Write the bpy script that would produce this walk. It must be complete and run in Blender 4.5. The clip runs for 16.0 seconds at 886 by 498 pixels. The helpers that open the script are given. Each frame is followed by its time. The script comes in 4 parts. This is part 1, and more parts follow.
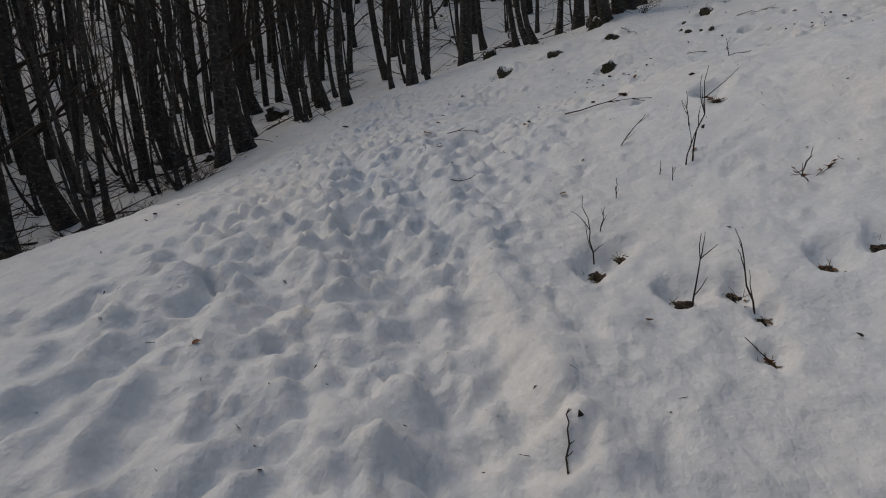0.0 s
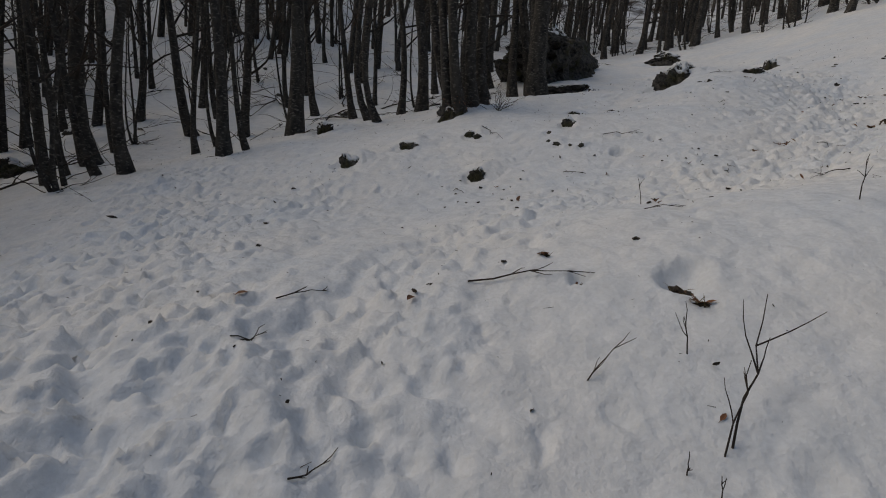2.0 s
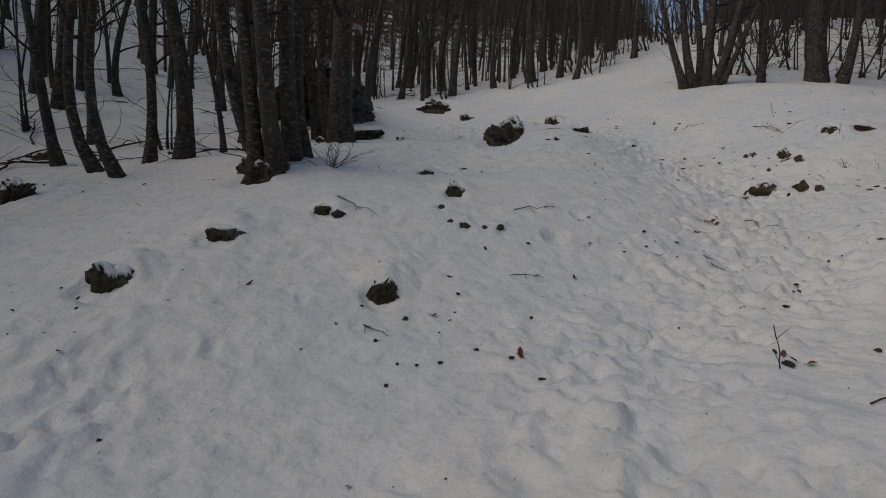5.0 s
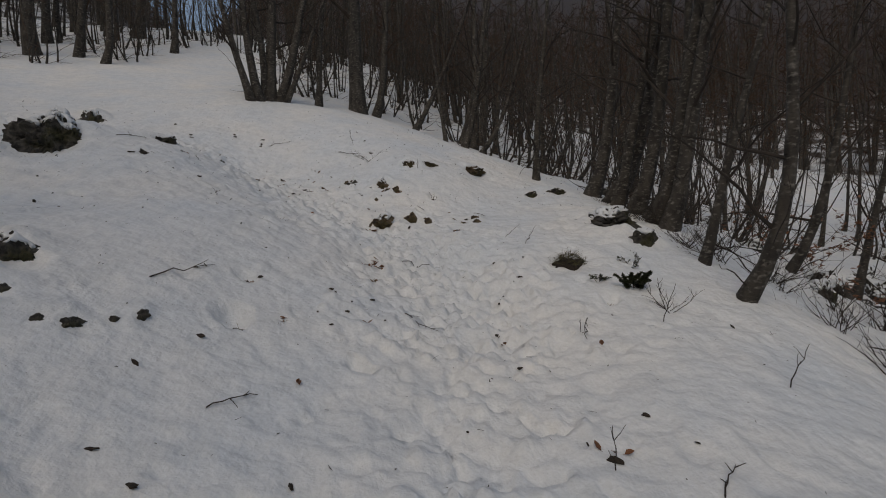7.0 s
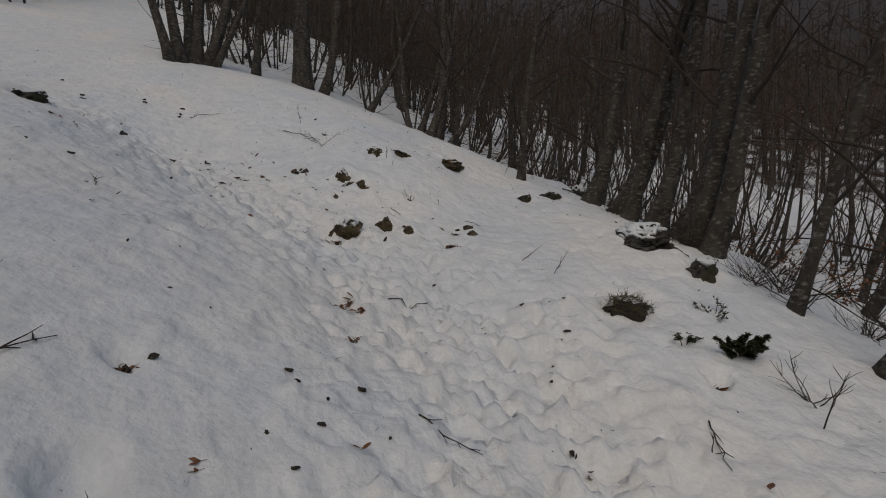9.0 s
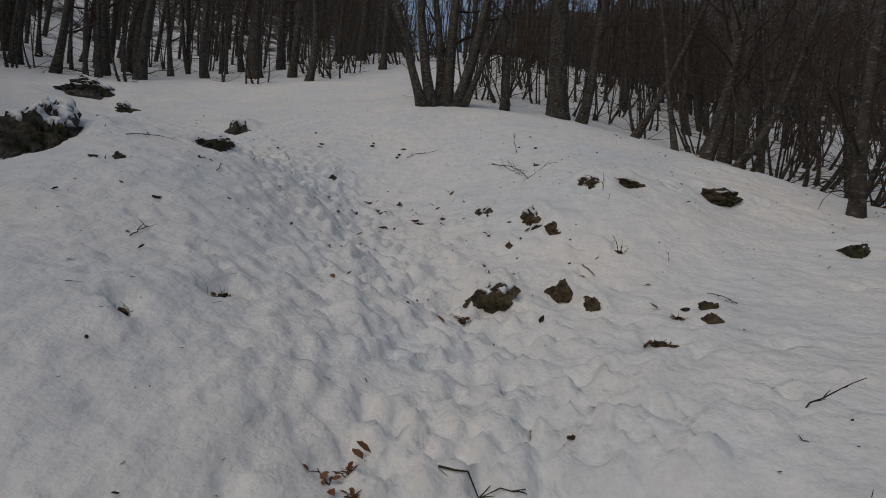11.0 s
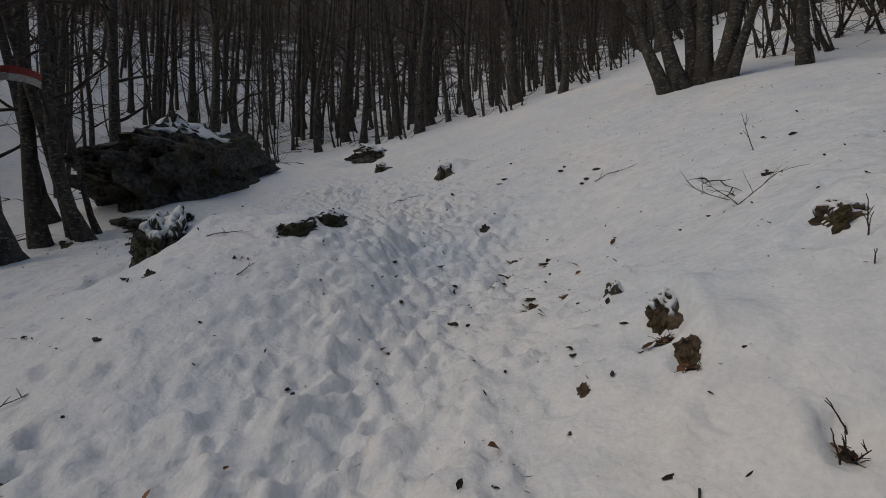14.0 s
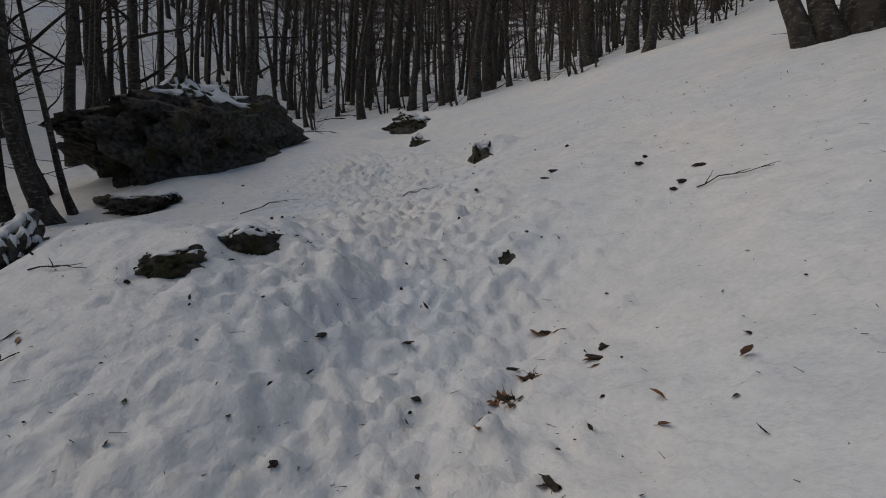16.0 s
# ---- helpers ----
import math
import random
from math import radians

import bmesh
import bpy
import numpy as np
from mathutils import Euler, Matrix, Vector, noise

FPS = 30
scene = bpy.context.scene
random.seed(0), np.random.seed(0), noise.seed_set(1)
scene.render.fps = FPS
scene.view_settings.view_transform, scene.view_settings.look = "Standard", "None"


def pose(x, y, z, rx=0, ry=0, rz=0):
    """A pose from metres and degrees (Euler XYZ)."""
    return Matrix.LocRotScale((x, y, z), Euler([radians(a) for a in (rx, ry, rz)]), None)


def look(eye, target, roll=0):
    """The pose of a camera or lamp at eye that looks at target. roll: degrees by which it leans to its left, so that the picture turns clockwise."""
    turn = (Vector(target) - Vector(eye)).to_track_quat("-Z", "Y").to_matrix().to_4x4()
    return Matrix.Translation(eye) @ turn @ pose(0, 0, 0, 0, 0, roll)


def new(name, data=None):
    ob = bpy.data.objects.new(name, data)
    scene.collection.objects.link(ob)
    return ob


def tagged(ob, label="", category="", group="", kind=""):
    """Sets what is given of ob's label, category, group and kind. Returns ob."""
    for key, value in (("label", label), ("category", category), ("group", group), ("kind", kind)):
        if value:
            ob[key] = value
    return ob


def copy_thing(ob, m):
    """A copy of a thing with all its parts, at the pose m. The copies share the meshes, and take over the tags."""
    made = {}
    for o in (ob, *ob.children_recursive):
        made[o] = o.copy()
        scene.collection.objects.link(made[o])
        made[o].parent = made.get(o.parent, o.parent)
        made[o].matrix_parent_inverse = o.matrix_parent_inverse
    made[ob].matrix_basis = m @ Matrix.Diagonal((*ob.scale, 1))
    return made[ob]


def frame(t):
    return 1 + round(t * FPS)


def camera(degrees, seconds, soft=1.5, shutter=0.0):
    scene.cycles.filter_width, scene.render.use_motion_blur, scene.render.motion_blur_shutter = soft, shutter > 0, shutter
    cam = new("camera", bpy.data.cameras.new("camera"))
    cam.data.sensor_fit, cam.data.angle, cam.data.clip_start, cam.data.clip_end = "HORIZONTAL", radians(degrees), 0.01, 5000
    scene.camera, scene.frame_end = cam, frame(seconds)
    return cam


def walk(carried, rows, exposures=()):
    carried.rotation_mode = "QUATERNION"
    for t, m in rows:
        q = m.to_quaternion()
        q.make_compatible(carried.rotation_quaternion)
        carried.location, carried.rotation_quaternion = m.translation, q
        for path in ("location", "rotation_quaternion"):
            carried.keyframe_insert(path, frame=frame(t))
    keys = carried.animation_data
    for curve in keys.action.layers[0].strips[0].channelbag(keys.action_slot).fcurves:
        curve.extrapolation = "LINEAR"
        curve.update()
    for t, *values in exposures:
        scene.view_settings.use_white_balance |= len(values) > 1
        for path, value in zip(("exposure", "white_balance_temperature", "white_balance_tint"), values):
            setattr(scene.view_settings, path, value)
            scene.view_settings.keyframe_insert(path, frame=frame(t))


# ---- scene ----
cam = camera(82.3, 16.0, soft=1.0)
PATH = [
    (0, (0.222, -0.470, 1.500), (0.224, 1.468, 1.006), 0.6),
    (0.5, (0.304, 0.077, 1.672), (0.370, 2.009, 1.158), 2.1),
    (1, (0.129, 0.640, 1.707), (0.127, 2.604, 1.330), 1.4),
    (1.5, (0.079, 1.158, 1.948), (0.333, 3.106, 1.570), 5.3),
    (2, (0.130, 1.768, 2.169), (0.819, 3.628, 1.917), 6.0),
    (2.5, (-0.122, 2.389, 2.252), (0.673, 4.224, 2.216), 4.3),
    (3, (-0.275, 2.872, 2.381), (0.605, 4.660, 2.204), 4.4),
    (3.2, (-0.450, 3.004, 2.535), (0.501, 4.746, 2.292), 4.3),
    (5.3, (0.195, 5.497, 2.826), (1.832, 6.643, 2.900), 2.0),
    (5.5, (0.236, 5.698, 2.880), (1.953, 6.714, 3.028), 0.7),
    (6, (0.457, 6.113, 2.956), (2.352, 6.751, 2.962), 0.9),
    (6.5, (0.738, 6.465, 3.182), (2.722, 6.715, 3.199), -1.5),
    (7, (1.024, 6.744, 3.288), (2.999, 6.432, 3.292), -1.2),
    (7.5, (1.379, 6.881, 3.307), (3.148, 5.951, 3.224), -2.4),
    (8, (1.864, 7.034, 3.402), (3.612, 6.071, 3.268), 0.1),
    (8.5, (2.370, 7.158, 3.549), (4.147, 6.260, 3.368), 0.3),
    (9, (2.915, 7.006, 3.621), (4.833, 6.439, 3.584), 1.1),
    (9.5, (3.432, 6.837, 3.661), (5.420, 6.618, 3.679), 1.4),
    (10, (3.905, 6.588, 3.793), (5.896, 6.782, 3.792), -1.9),
    (10.2, (4.113, 6.402, 3.810), (6.091, 6.699, 3.830), -1.0),
    (12.3, (5.873, 5.324, 4.322), (7.643, 6.251, 4.415), -0.6),
    (12.5, (6.066, 5.248, 4.388), (7.800, 6.241, 4.479), -5.5),
    (13, (6.562, 5.094, 4.398), (8.085, 6.390, 4.450), -4.4),
    (13.5, (6.960, 5.041, 4.534), (8.232, 6.582, 4.612), -3.8),
    (14, (7.438, 5.102, 4.689), (8.639, 6.700, 4.737), -0.6),
    (14.5, (7.910, 5.219, 4.746), (9.133, 6.801, 4.742), 1.0),
    (15, (8.254, 5.566, 4.881), (9.331, 7.249, 4.806), -3.8),
    (15.5, (8.640, 6.054, 5.097), (9.578, 7.821, 5.119), -1.2),
    (16, (9.079, 6.486, 5.244), (10.065, 8.224, 5.161), 2.0),
]
walk(cam, [(t, look(eye, target, roll)) for t, eye, target, roll in PATH], exposures=[(0.0, 0.70, 8450, 10), (3.0, 0.53, 8450, 10), (8.0, 0.47, 8350, 10), (12.5, 0.49, 8300, 10), (16.0, 0.52, 8350, 10)])

# ---- light: an open sky in the shade of the hill ----
world = bpy.data.worlds.new("world")
scene.world = world
world.use_nodes = True
sky = world.node_tree.nodes.new("ShaderNodeTexSky")
sky.sky_type, sky.sun_disc = "NISHITA", False
sky.sun_elevation, sky.sun_rotation = radians(34), radians(295)
sky.altitude = 1200
back = world.node_tree.nodes["Background"]
back.inputs["Strength"].default_value = 0.085
world.node_tree.links.new(sky.outputs[0], back.inputs["Color"])
sun = new("sun", bpy.data.lights.new("sun", "SUN"))
sun.data.energy, sun.data.angle, sun.data.color = 0.62, radians(60), (1.0, 0.92, 0.82)
sun.matrix_world = look((-20, 9, 24), (0, 0, 0))

# ---- the lie of the land: a plane, wide swells, and smaller swells near the trail ----
LEVEL, EAST, NORTH = 6.93, 0.160, 0.224
WIDE = [
    0.17, -0.10, -0.19, 1.00, 1.10, 1.23, 0.70,
    1.14, -0.86, -2.46, -1.48, -2.20, -0.73, 0.93,
    1.98, -2.00, -2.02, -0.84, -1.53, -0.06, 1.11,
    0.61, -2.89, -2.28, -1.14, -0.70, 1.18, 1.42,
    -0.20, -1.99, -1.89, -2.45, -1.89, -0.88, 0.95,
    0.02, -0.08, 1.09, -0.22, -1.82, -1.74, 0.29,
    0.10, 0.30, 1.34, 1.83, 0.53, -0.33, -0.00,
]
NEAR = [
    0.05, 0.16, 0.08, -0.14, -0.08, -0.14, -0.15, -0.03,
    0.01, 0.59, -0.10, -0.77, -0.01, 0.12, 0.03, 0.01,
    -0.14, 0.53, -0.04, 0.28, 0.65, 0.27, 0.39, 0.15,
    -0.20, 0.10, 0.12, -0.19, -0.40, -0.37, 0.04, 0.26,
    -0.06, 0.09, 0.13, -0.27, 0.33, 0.12, -0.31, 0.28,
    0.03, 0.04, 0.09, 0.33, 0.18, -0.05, -0.22, 0.03,
    0.02, -0.00, -0.13, -0.10, -0.13, -0.16, -0.25, -0.30,
    0.00, 0.01, -0.06, -0.12, -0.01, 0.08, 0.01, -0.10,
]
CLOSE = [
    -0.00, -0.04, -0.05, 0.01, 0.00, 0.00, 0.00, -0.00, -0.01, -0.01, -0.00,
    0.08, -0.01, -0.13, -0.01, 0.01, 0.02, 0.02, 0.02, -0.01, -0.03, -0.00,
    0.03, 0.01, 0.03, 0.15, 0.03, 0.04, 0.06, -0.09, -0.10, -0.05, 0.00,
    0.00, -0.00, 0.02, 0.05, -0.09, -0.18, 0.11, -0.07, 0.11, 0.21, 0.05,
    -0.00, -0.01, -0.09, -0.07, 0.00, 0.12, -0.06, -0.11, -0.11, 0.09, 0.03,
    -0.00, -0.05, 0.02, 0.08, 0.03, 0.07, -0.02, 0.04, -0.07, -0.00, 0.01,
    -0.00, -0.03, 0.04, 0.01, 0.04, -0.07, -0.00, 0.02, 0.00, 0.01, 0.00,
    0.00, 0.02, -0.03, -0.14, 0.09, 0.02, -0.04, -0.03, -0.00, 0.00, 0.01,
]
BUMPS = [(9.2, 9.9, 1.2, 0.34), (10.9, 8.6, 1.0, -0.38), (10.1, 5.7, 0.9, 0.35), (8.2, 10.9, 1.0, -0.10), (8.6, 5.9, 1.1, -0.10), (5.9, 10.6, 1.0, -0.42)]


def ground(x, y):
    """Height of the land without its snow relief, for numbers or arrays."""
    x, y = np.asarray(x, float), np.asarray(y, float)
    z = LEVEL + EAST * x + NORTH * y
    for k, w in enumerate(WIDE):
        z = z + w * np.exp(-((x + 30 - 12 * (k % 7)) ** 2 + (y + 24 - 12 * (k // 7)) ** 2) / 200)
    for k, w in enumerate(NEAR):
        z = z + w * np.exp(-((x + 6 - 3 * (k % 8)) ** 2 + (y + 3 - 3 * (k // 8)) ** 2) / 11.52)
    for k, w in enumerate(CLOSE):
        z = z + w * np.exp(-((x + 1.5 - 1.5 * (k % 11)) ** 2 + (y - 1.5 - 1.5 * (k // 11)) ** 2) / 2.0)
    for bx, by, s, w in BUMPS:
        z = z + w * np.exp(-((x - bx) ** 2 + (y - by) ** 2) / (2 * s * s))
    d = np.hypot(x - 8, y - 8)
    gap = np.exp(-((np.arctan2(y - 6, x) - 0.31) / 0.11) ** 2)
    rise = 0.38 + 0.30 * np.clip((8 - y) / (d + 1), 0, 1)
    return z + np.maximum(d - 42, 0) * rise * (1 - 0.55 * gap)


TABLE = np.random.RandomState(7).rand(256, 256)


def swell(x, y, size, shift=0):
    """Smooth noise between -1 and 1, with hills about size metres across."""
    u, v = x / size + 17.3 * shift, y / size + 5.1 * shift
    i, j = np.floor(u).astype(int), np.floor(v).astype(int)
    a, b = u - i, v - j
    a, b = a * a * (3 - 2 * a), b * b * (3 - 2 * b)
    g = lambda p, q: TABLE[p % 256, q % 256]
    return 2 * ((g(i, j) * (1 - a) + g(i + 1, j) * a) * (1 - b) + (g(i, j + 1) * (1 - a) + g(i + 1, j + 1) * a) * b) - 1


# ---- materials ----
def material(name, rough=0.8):
    m = bpy.data.materials.new(name)
    m.use_nodes = True
    n, l = m.node_tree.nodes, m.node_tree.links
    n["Principled BSDF"].inputs["Roughness"].default_value = rough
    return m, n, l, n["Principled BSDF"]


def noise_node(n, l, scale, detail=4, stretch=None, space="Object"):
    tex, co = n.new("ShaderNodeTexNoise"), n.new("ShaderNodeTexCoord")
    tex.inputs["Scale"].default_value, tex.inputs["Detail"].default_value = scale, detail
    if stretch:
        mp = n.new("ShaderNodeMapping")
        mp.inputs["Scale"].default_value = stretch
        l.new(co.outputs[space], mp.inputs["Vector"])
        l.new(mp.outputs[0], tex.inputs["Vector"])
    else:
        l.new(co.outputs[space], tex.inputs["Vector"])
    return tex.outputs["Fac"]


def ramp(n, l, fac, *stops):
    r = n.new("ShaderNodeValToRGB")
    e = r.color_ramp.elements
    e[0].position, e[1].position = stops[0][0], stops[-1][0]
    e[0].color, e[1].color = (*stops[0][1], 1), (*stops[-1][1], 1)
    for p, c in stops[1:-1]:
        e.new(p).color = (*c, 1)
    l.new(fac, r.inputs[0])
    return r.outputs[0]


def mix(n, l, fac, a, b, kind="MIX"):
    m = n.new("ShaderNodeMix")
    m.data_type, m.blend_type = "RGBA", kind
    if isinstance(fac, float):
        m.inputs[0].default_value = fac
    else:
        l.new(fac, m.inputs[0])
    l.new(a, m.inputs[6])
    l.new(b, m.inputs[7])
    return m.outputs[2]


def bump(n, l, bsdf, height, strength, distance):
    b = n.new("ShaderNodeBump")
    b.inputs["Strength"].default_value, b.inputs["Distance"].default_value = strength, distance
    l.new(height, b.inputs["Height"])
    l.new(b.outputs[0], bsdf.inputs["Normal"])


def snow_material():
    m, n, l, p = material("snow", 0.55)
    broad = ramp(n, l, noise_node(n, l, 0.7, 3), (0.3, (0.74, 0.79, 0.84)), (0.7, (0.86, 0.86, 0.85)))
    fine = ramp(n, l, noise_node(n, l, 38, 5), (0.3, (0.90, 0.90, 0.90)), (0.7, (1, 1, 1)))
    crust = ramp(n, l, noise_node(n, l, 5.5, 6), (0.36, (0.90, 0.91, 0.92)), (0.60, (1, 1, 1)))
    white = mix(n, l, 1.0, mix(n, l, 1.0, broad, fine, "MULTIPLY"), crust, "MULTIPLY")
    # far snow darkened to brown by distance, standing in for the gloom of deep woods
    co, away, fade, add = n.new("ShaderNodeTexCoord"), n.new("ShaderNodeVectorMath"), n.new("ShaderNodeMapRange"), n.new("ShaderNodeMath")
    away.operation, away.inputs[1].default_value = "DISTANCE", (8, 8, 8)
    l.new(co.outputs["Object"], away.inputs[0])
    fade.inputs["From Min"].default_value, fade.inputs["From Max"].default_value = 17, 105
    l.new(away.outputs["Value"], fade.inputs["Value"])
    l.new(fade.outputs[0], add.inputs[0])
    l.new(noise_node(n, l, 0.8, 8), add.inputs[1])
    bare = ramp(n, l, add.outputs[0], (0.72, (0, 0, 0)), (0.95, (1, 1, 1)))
    far_brown = ramp(n, l, noise_node(n, l, 3, 8), (0.35, (0.020, 0.013, 0.008)), (0.7, (0.07, 0.045, 0.028)))
    l.new(mix(n, l, bare, white, far_brown), p.inputs["Base Color"])
    p.inputs["Specular IOR Level"].default_value = 0.25
    grains, lumps, both = noise_node(n, l, 90, 3), noise_node(n, l, 13, 4), n.new("ShaderNodeMath")
    both.operation, both.inputs[1].default_value = "MULTIPLY_ADD", 0.07
    l.new(grains, both.inputs[0])
    l.new(lumps, both.inputs[2])
    bump(n, l, p, both.outputs[0], 0.9, 0.026)
    return m


def bark_material(name, dark, pale, patch):
    m, n, l, p = material(name, 0.9)
    base = ramp(n, l, noise_node(n, l, 9, 6, (1, 1, 0.5)), (0.3, dark), (0.7, pale))
    blot = ramp(n, l, noise_node(n, l, 13, 8, (1, 1, 2.2)), (0.52, (0, 0, 0)), (0.66, (1, 1, 1)))
    lichen = ramp(n, l, noise_node(n, l, 30, 4), (0.3, dark), (0.6, patch))
    l.new(mix(n, l, blot, base, lichen), p.inputs["Base Color"])
    bump(n, l, p, noise_node(n, l, 22, 6, (1, 1, 2.5)), 0.8, 0.02)
    return m


def rock_material(name, dark, pale, moss):
    m, n, l, p = material(name, 0.9)
    base = ramp(n, l, noise_node(n, l, 11, 9), (0.36, dark), (0.66, pale))
    green = ramp(n, l, noise_node(n, l, 3.2, 6), (0.5, (0, 0, 0)), (0.64, (1, 1, 1)))
    mossy = ramp(n, l, noise_node(n, l, 40, 4), (0.3, tuple(v * 0.5 for v in moss)), (0.7, moss))
    l.new(mix(n, l, green, base, mossy), p.inputs["Base Color"])
    bump(n, l, p, noise_node(n, l, 26, 10), 1.0, 0.05)
    return m


def plain_material(name, a, b, scale, rough=0.8):
    m, n, l, p = material(name, rough)
    one = ramp(n, l, noise_node(n, l, scale, 5), (0.3, a), (0.7, b))
    info = n.new("ShaderNodeObjectInfo")
    vary = ramp(n, l, info.outputs["Random"], (0.0, (0.75, 0.75, 0.75)), (1.0, (1.1, 1.05, 1.0)))
    l.new(mix(n, l, 1.0, one, vary, "MULTIPLY"), p.inputs["Base Color"])
    return m


SNOW = snow_material()
BARK = bark_material("beech_bark", (0.015, 0.013, 0.011), (0.068, 0.060, 0.051), (0.17, 0.16, 0.145))
TWIG = plain_material("twig_bark", (0.015, 0.011, 0.008), (0.046, 0.033, 0.024), 8)
BRUSH = plain_material("brush_bark", (0.028, 0.015, 0.0075), (0.092, 0.048, 0.024), 4)
ROCK = rock_material("limestone", (0.014, 0.013, 0.012), (0.10, 0.094, 0.085), (0.055, 0.052, 0.02))
EARTH = rock_material("earthy_stone", (0.018, 0.013, 0.008), (0.17, 0.125, 0.08), (0.075, 0.06, 0.022))
LEAF = plain_material("dead_leaf", (0.10, 0.038, 0.016), (0.26, 0.11, 0.045), 30, 0.6)
DARK = plain_material("litter", (0.010, 0.008, 0.006), (0.05, 0.034, 0.022), 60)
GREEN = plain_material("evergreen_leaf", (0.018, 0.028, 0.012), (0.06, 0.075, 0.03), 14, 0.5)
GRASS = plain_material("dry_grass", (0.09, 0.075, 0.03), (0.22, 0.18, 0.09), 20)
RED = plain_material("red_paint", (0.16, 0.02, 0.014), (0.30, 0.04, 0.03), 25, 0.6)
WHITE = plain_material("white_paint", (0.22, 0.21, 0.20), (0.5, 0.49, 0.47), 25, 0.6)


# ---- builders ----
class Shape:
    """Collects vertices and faces for one mesh."""

    def __init__(self):
        self.v, self.f = [], []

    def tube(self, points, radii, sides):
        base, pts = len(self.v), [Vector(p) for p in points]
        for k, p in enumerate(pts):
            d = (pts[min(k + 1, len(pts) - 1)] - pts[max(k - 1, 0)]).normalized()
            a = d.cross(Vector((0.31, 0.95, 0.07))).normalized()
            b = d.cross(a)
            for s in range(sides):
                t = 2 * math.pi * s / sides
                self.v.append(p + radii[k] * (math.cos(t) * a + math.sin(t) * b))
        for k in range(len(pts) - 1):
            for s in range(sides):
                q, r = base + k * sides + s, base + k * sides + (s + 1) % sides
                self.f.append((q, r, r + sides, q + sides))
        self.f.append(tuple(base + (len(pts) - 1) * sides + s for s in range(sides)))

    def leaf(self, at, along, up, length, width, curl):
        base, a, w = len(self.v), along.normalized(), along.cross(up).normalized()
        n = w.cross(a)
        for s, h in ((0, 0), (0.35, 0.5), (0.7, 0.42), (1, 0)):
            mid = at + a * (length * s) + n * (curl * length * s * s)
            if h == 0:
                self.v.append(mid)
            else:
                self.v += [mid + w * (width * h) + n * (0.25 * width), mid, mid - w * (width * h) + n * (0.2 * width)]
        b = base
        self.f += [(b, b + 1, b + 2), (b, b + 2, b + 3), (b + 1, b + 4, b + 5, b + 2), (b + 2, b + 5, b + 6, b + 3), (b + 4, b + 7, b + 5), (b + 5, b + 7, b + 6)]

    def mesh(self, name, mat, smooth=True):
        me = bpy.data.meshes.new(name)
        me.from_pydata([tuple(p) for p in self.v], [], self.f)
        me.materials.append(mat)
        if smooth:
            me.polygons.foreach_set("use_smooth", [True] * len(me.polygons))
        return me


def part(name, shape, mat, parent, label="", smooth=True):
    ob = new(name, shape.mesh(name, mat, smooth) if isinstance(shape, Shape) else shape)
    ob.parent = parent
    return tagged(ob, label)


def bent(rng, start, way, length, steps, wander, rise=0.0):
    """Points of a limb that wanders from start along way."""
    p, d, pts = Vector(start), Vector(way).normalized(), [Vector(start)]
    for _ in range(steps):
        d = (d + Vector((rng.uniform(-1, 1), rng.uniform(-1, 1), rng.uniform(-1, 1) + rise)) * wander).normalized()
        p = p + d * (length / steps)
        pts.append(p)
    return pts


def taper(r0, r1, count):
    return [r0 + (r1 - r0) * k / (count - 1) for k in range(count)]


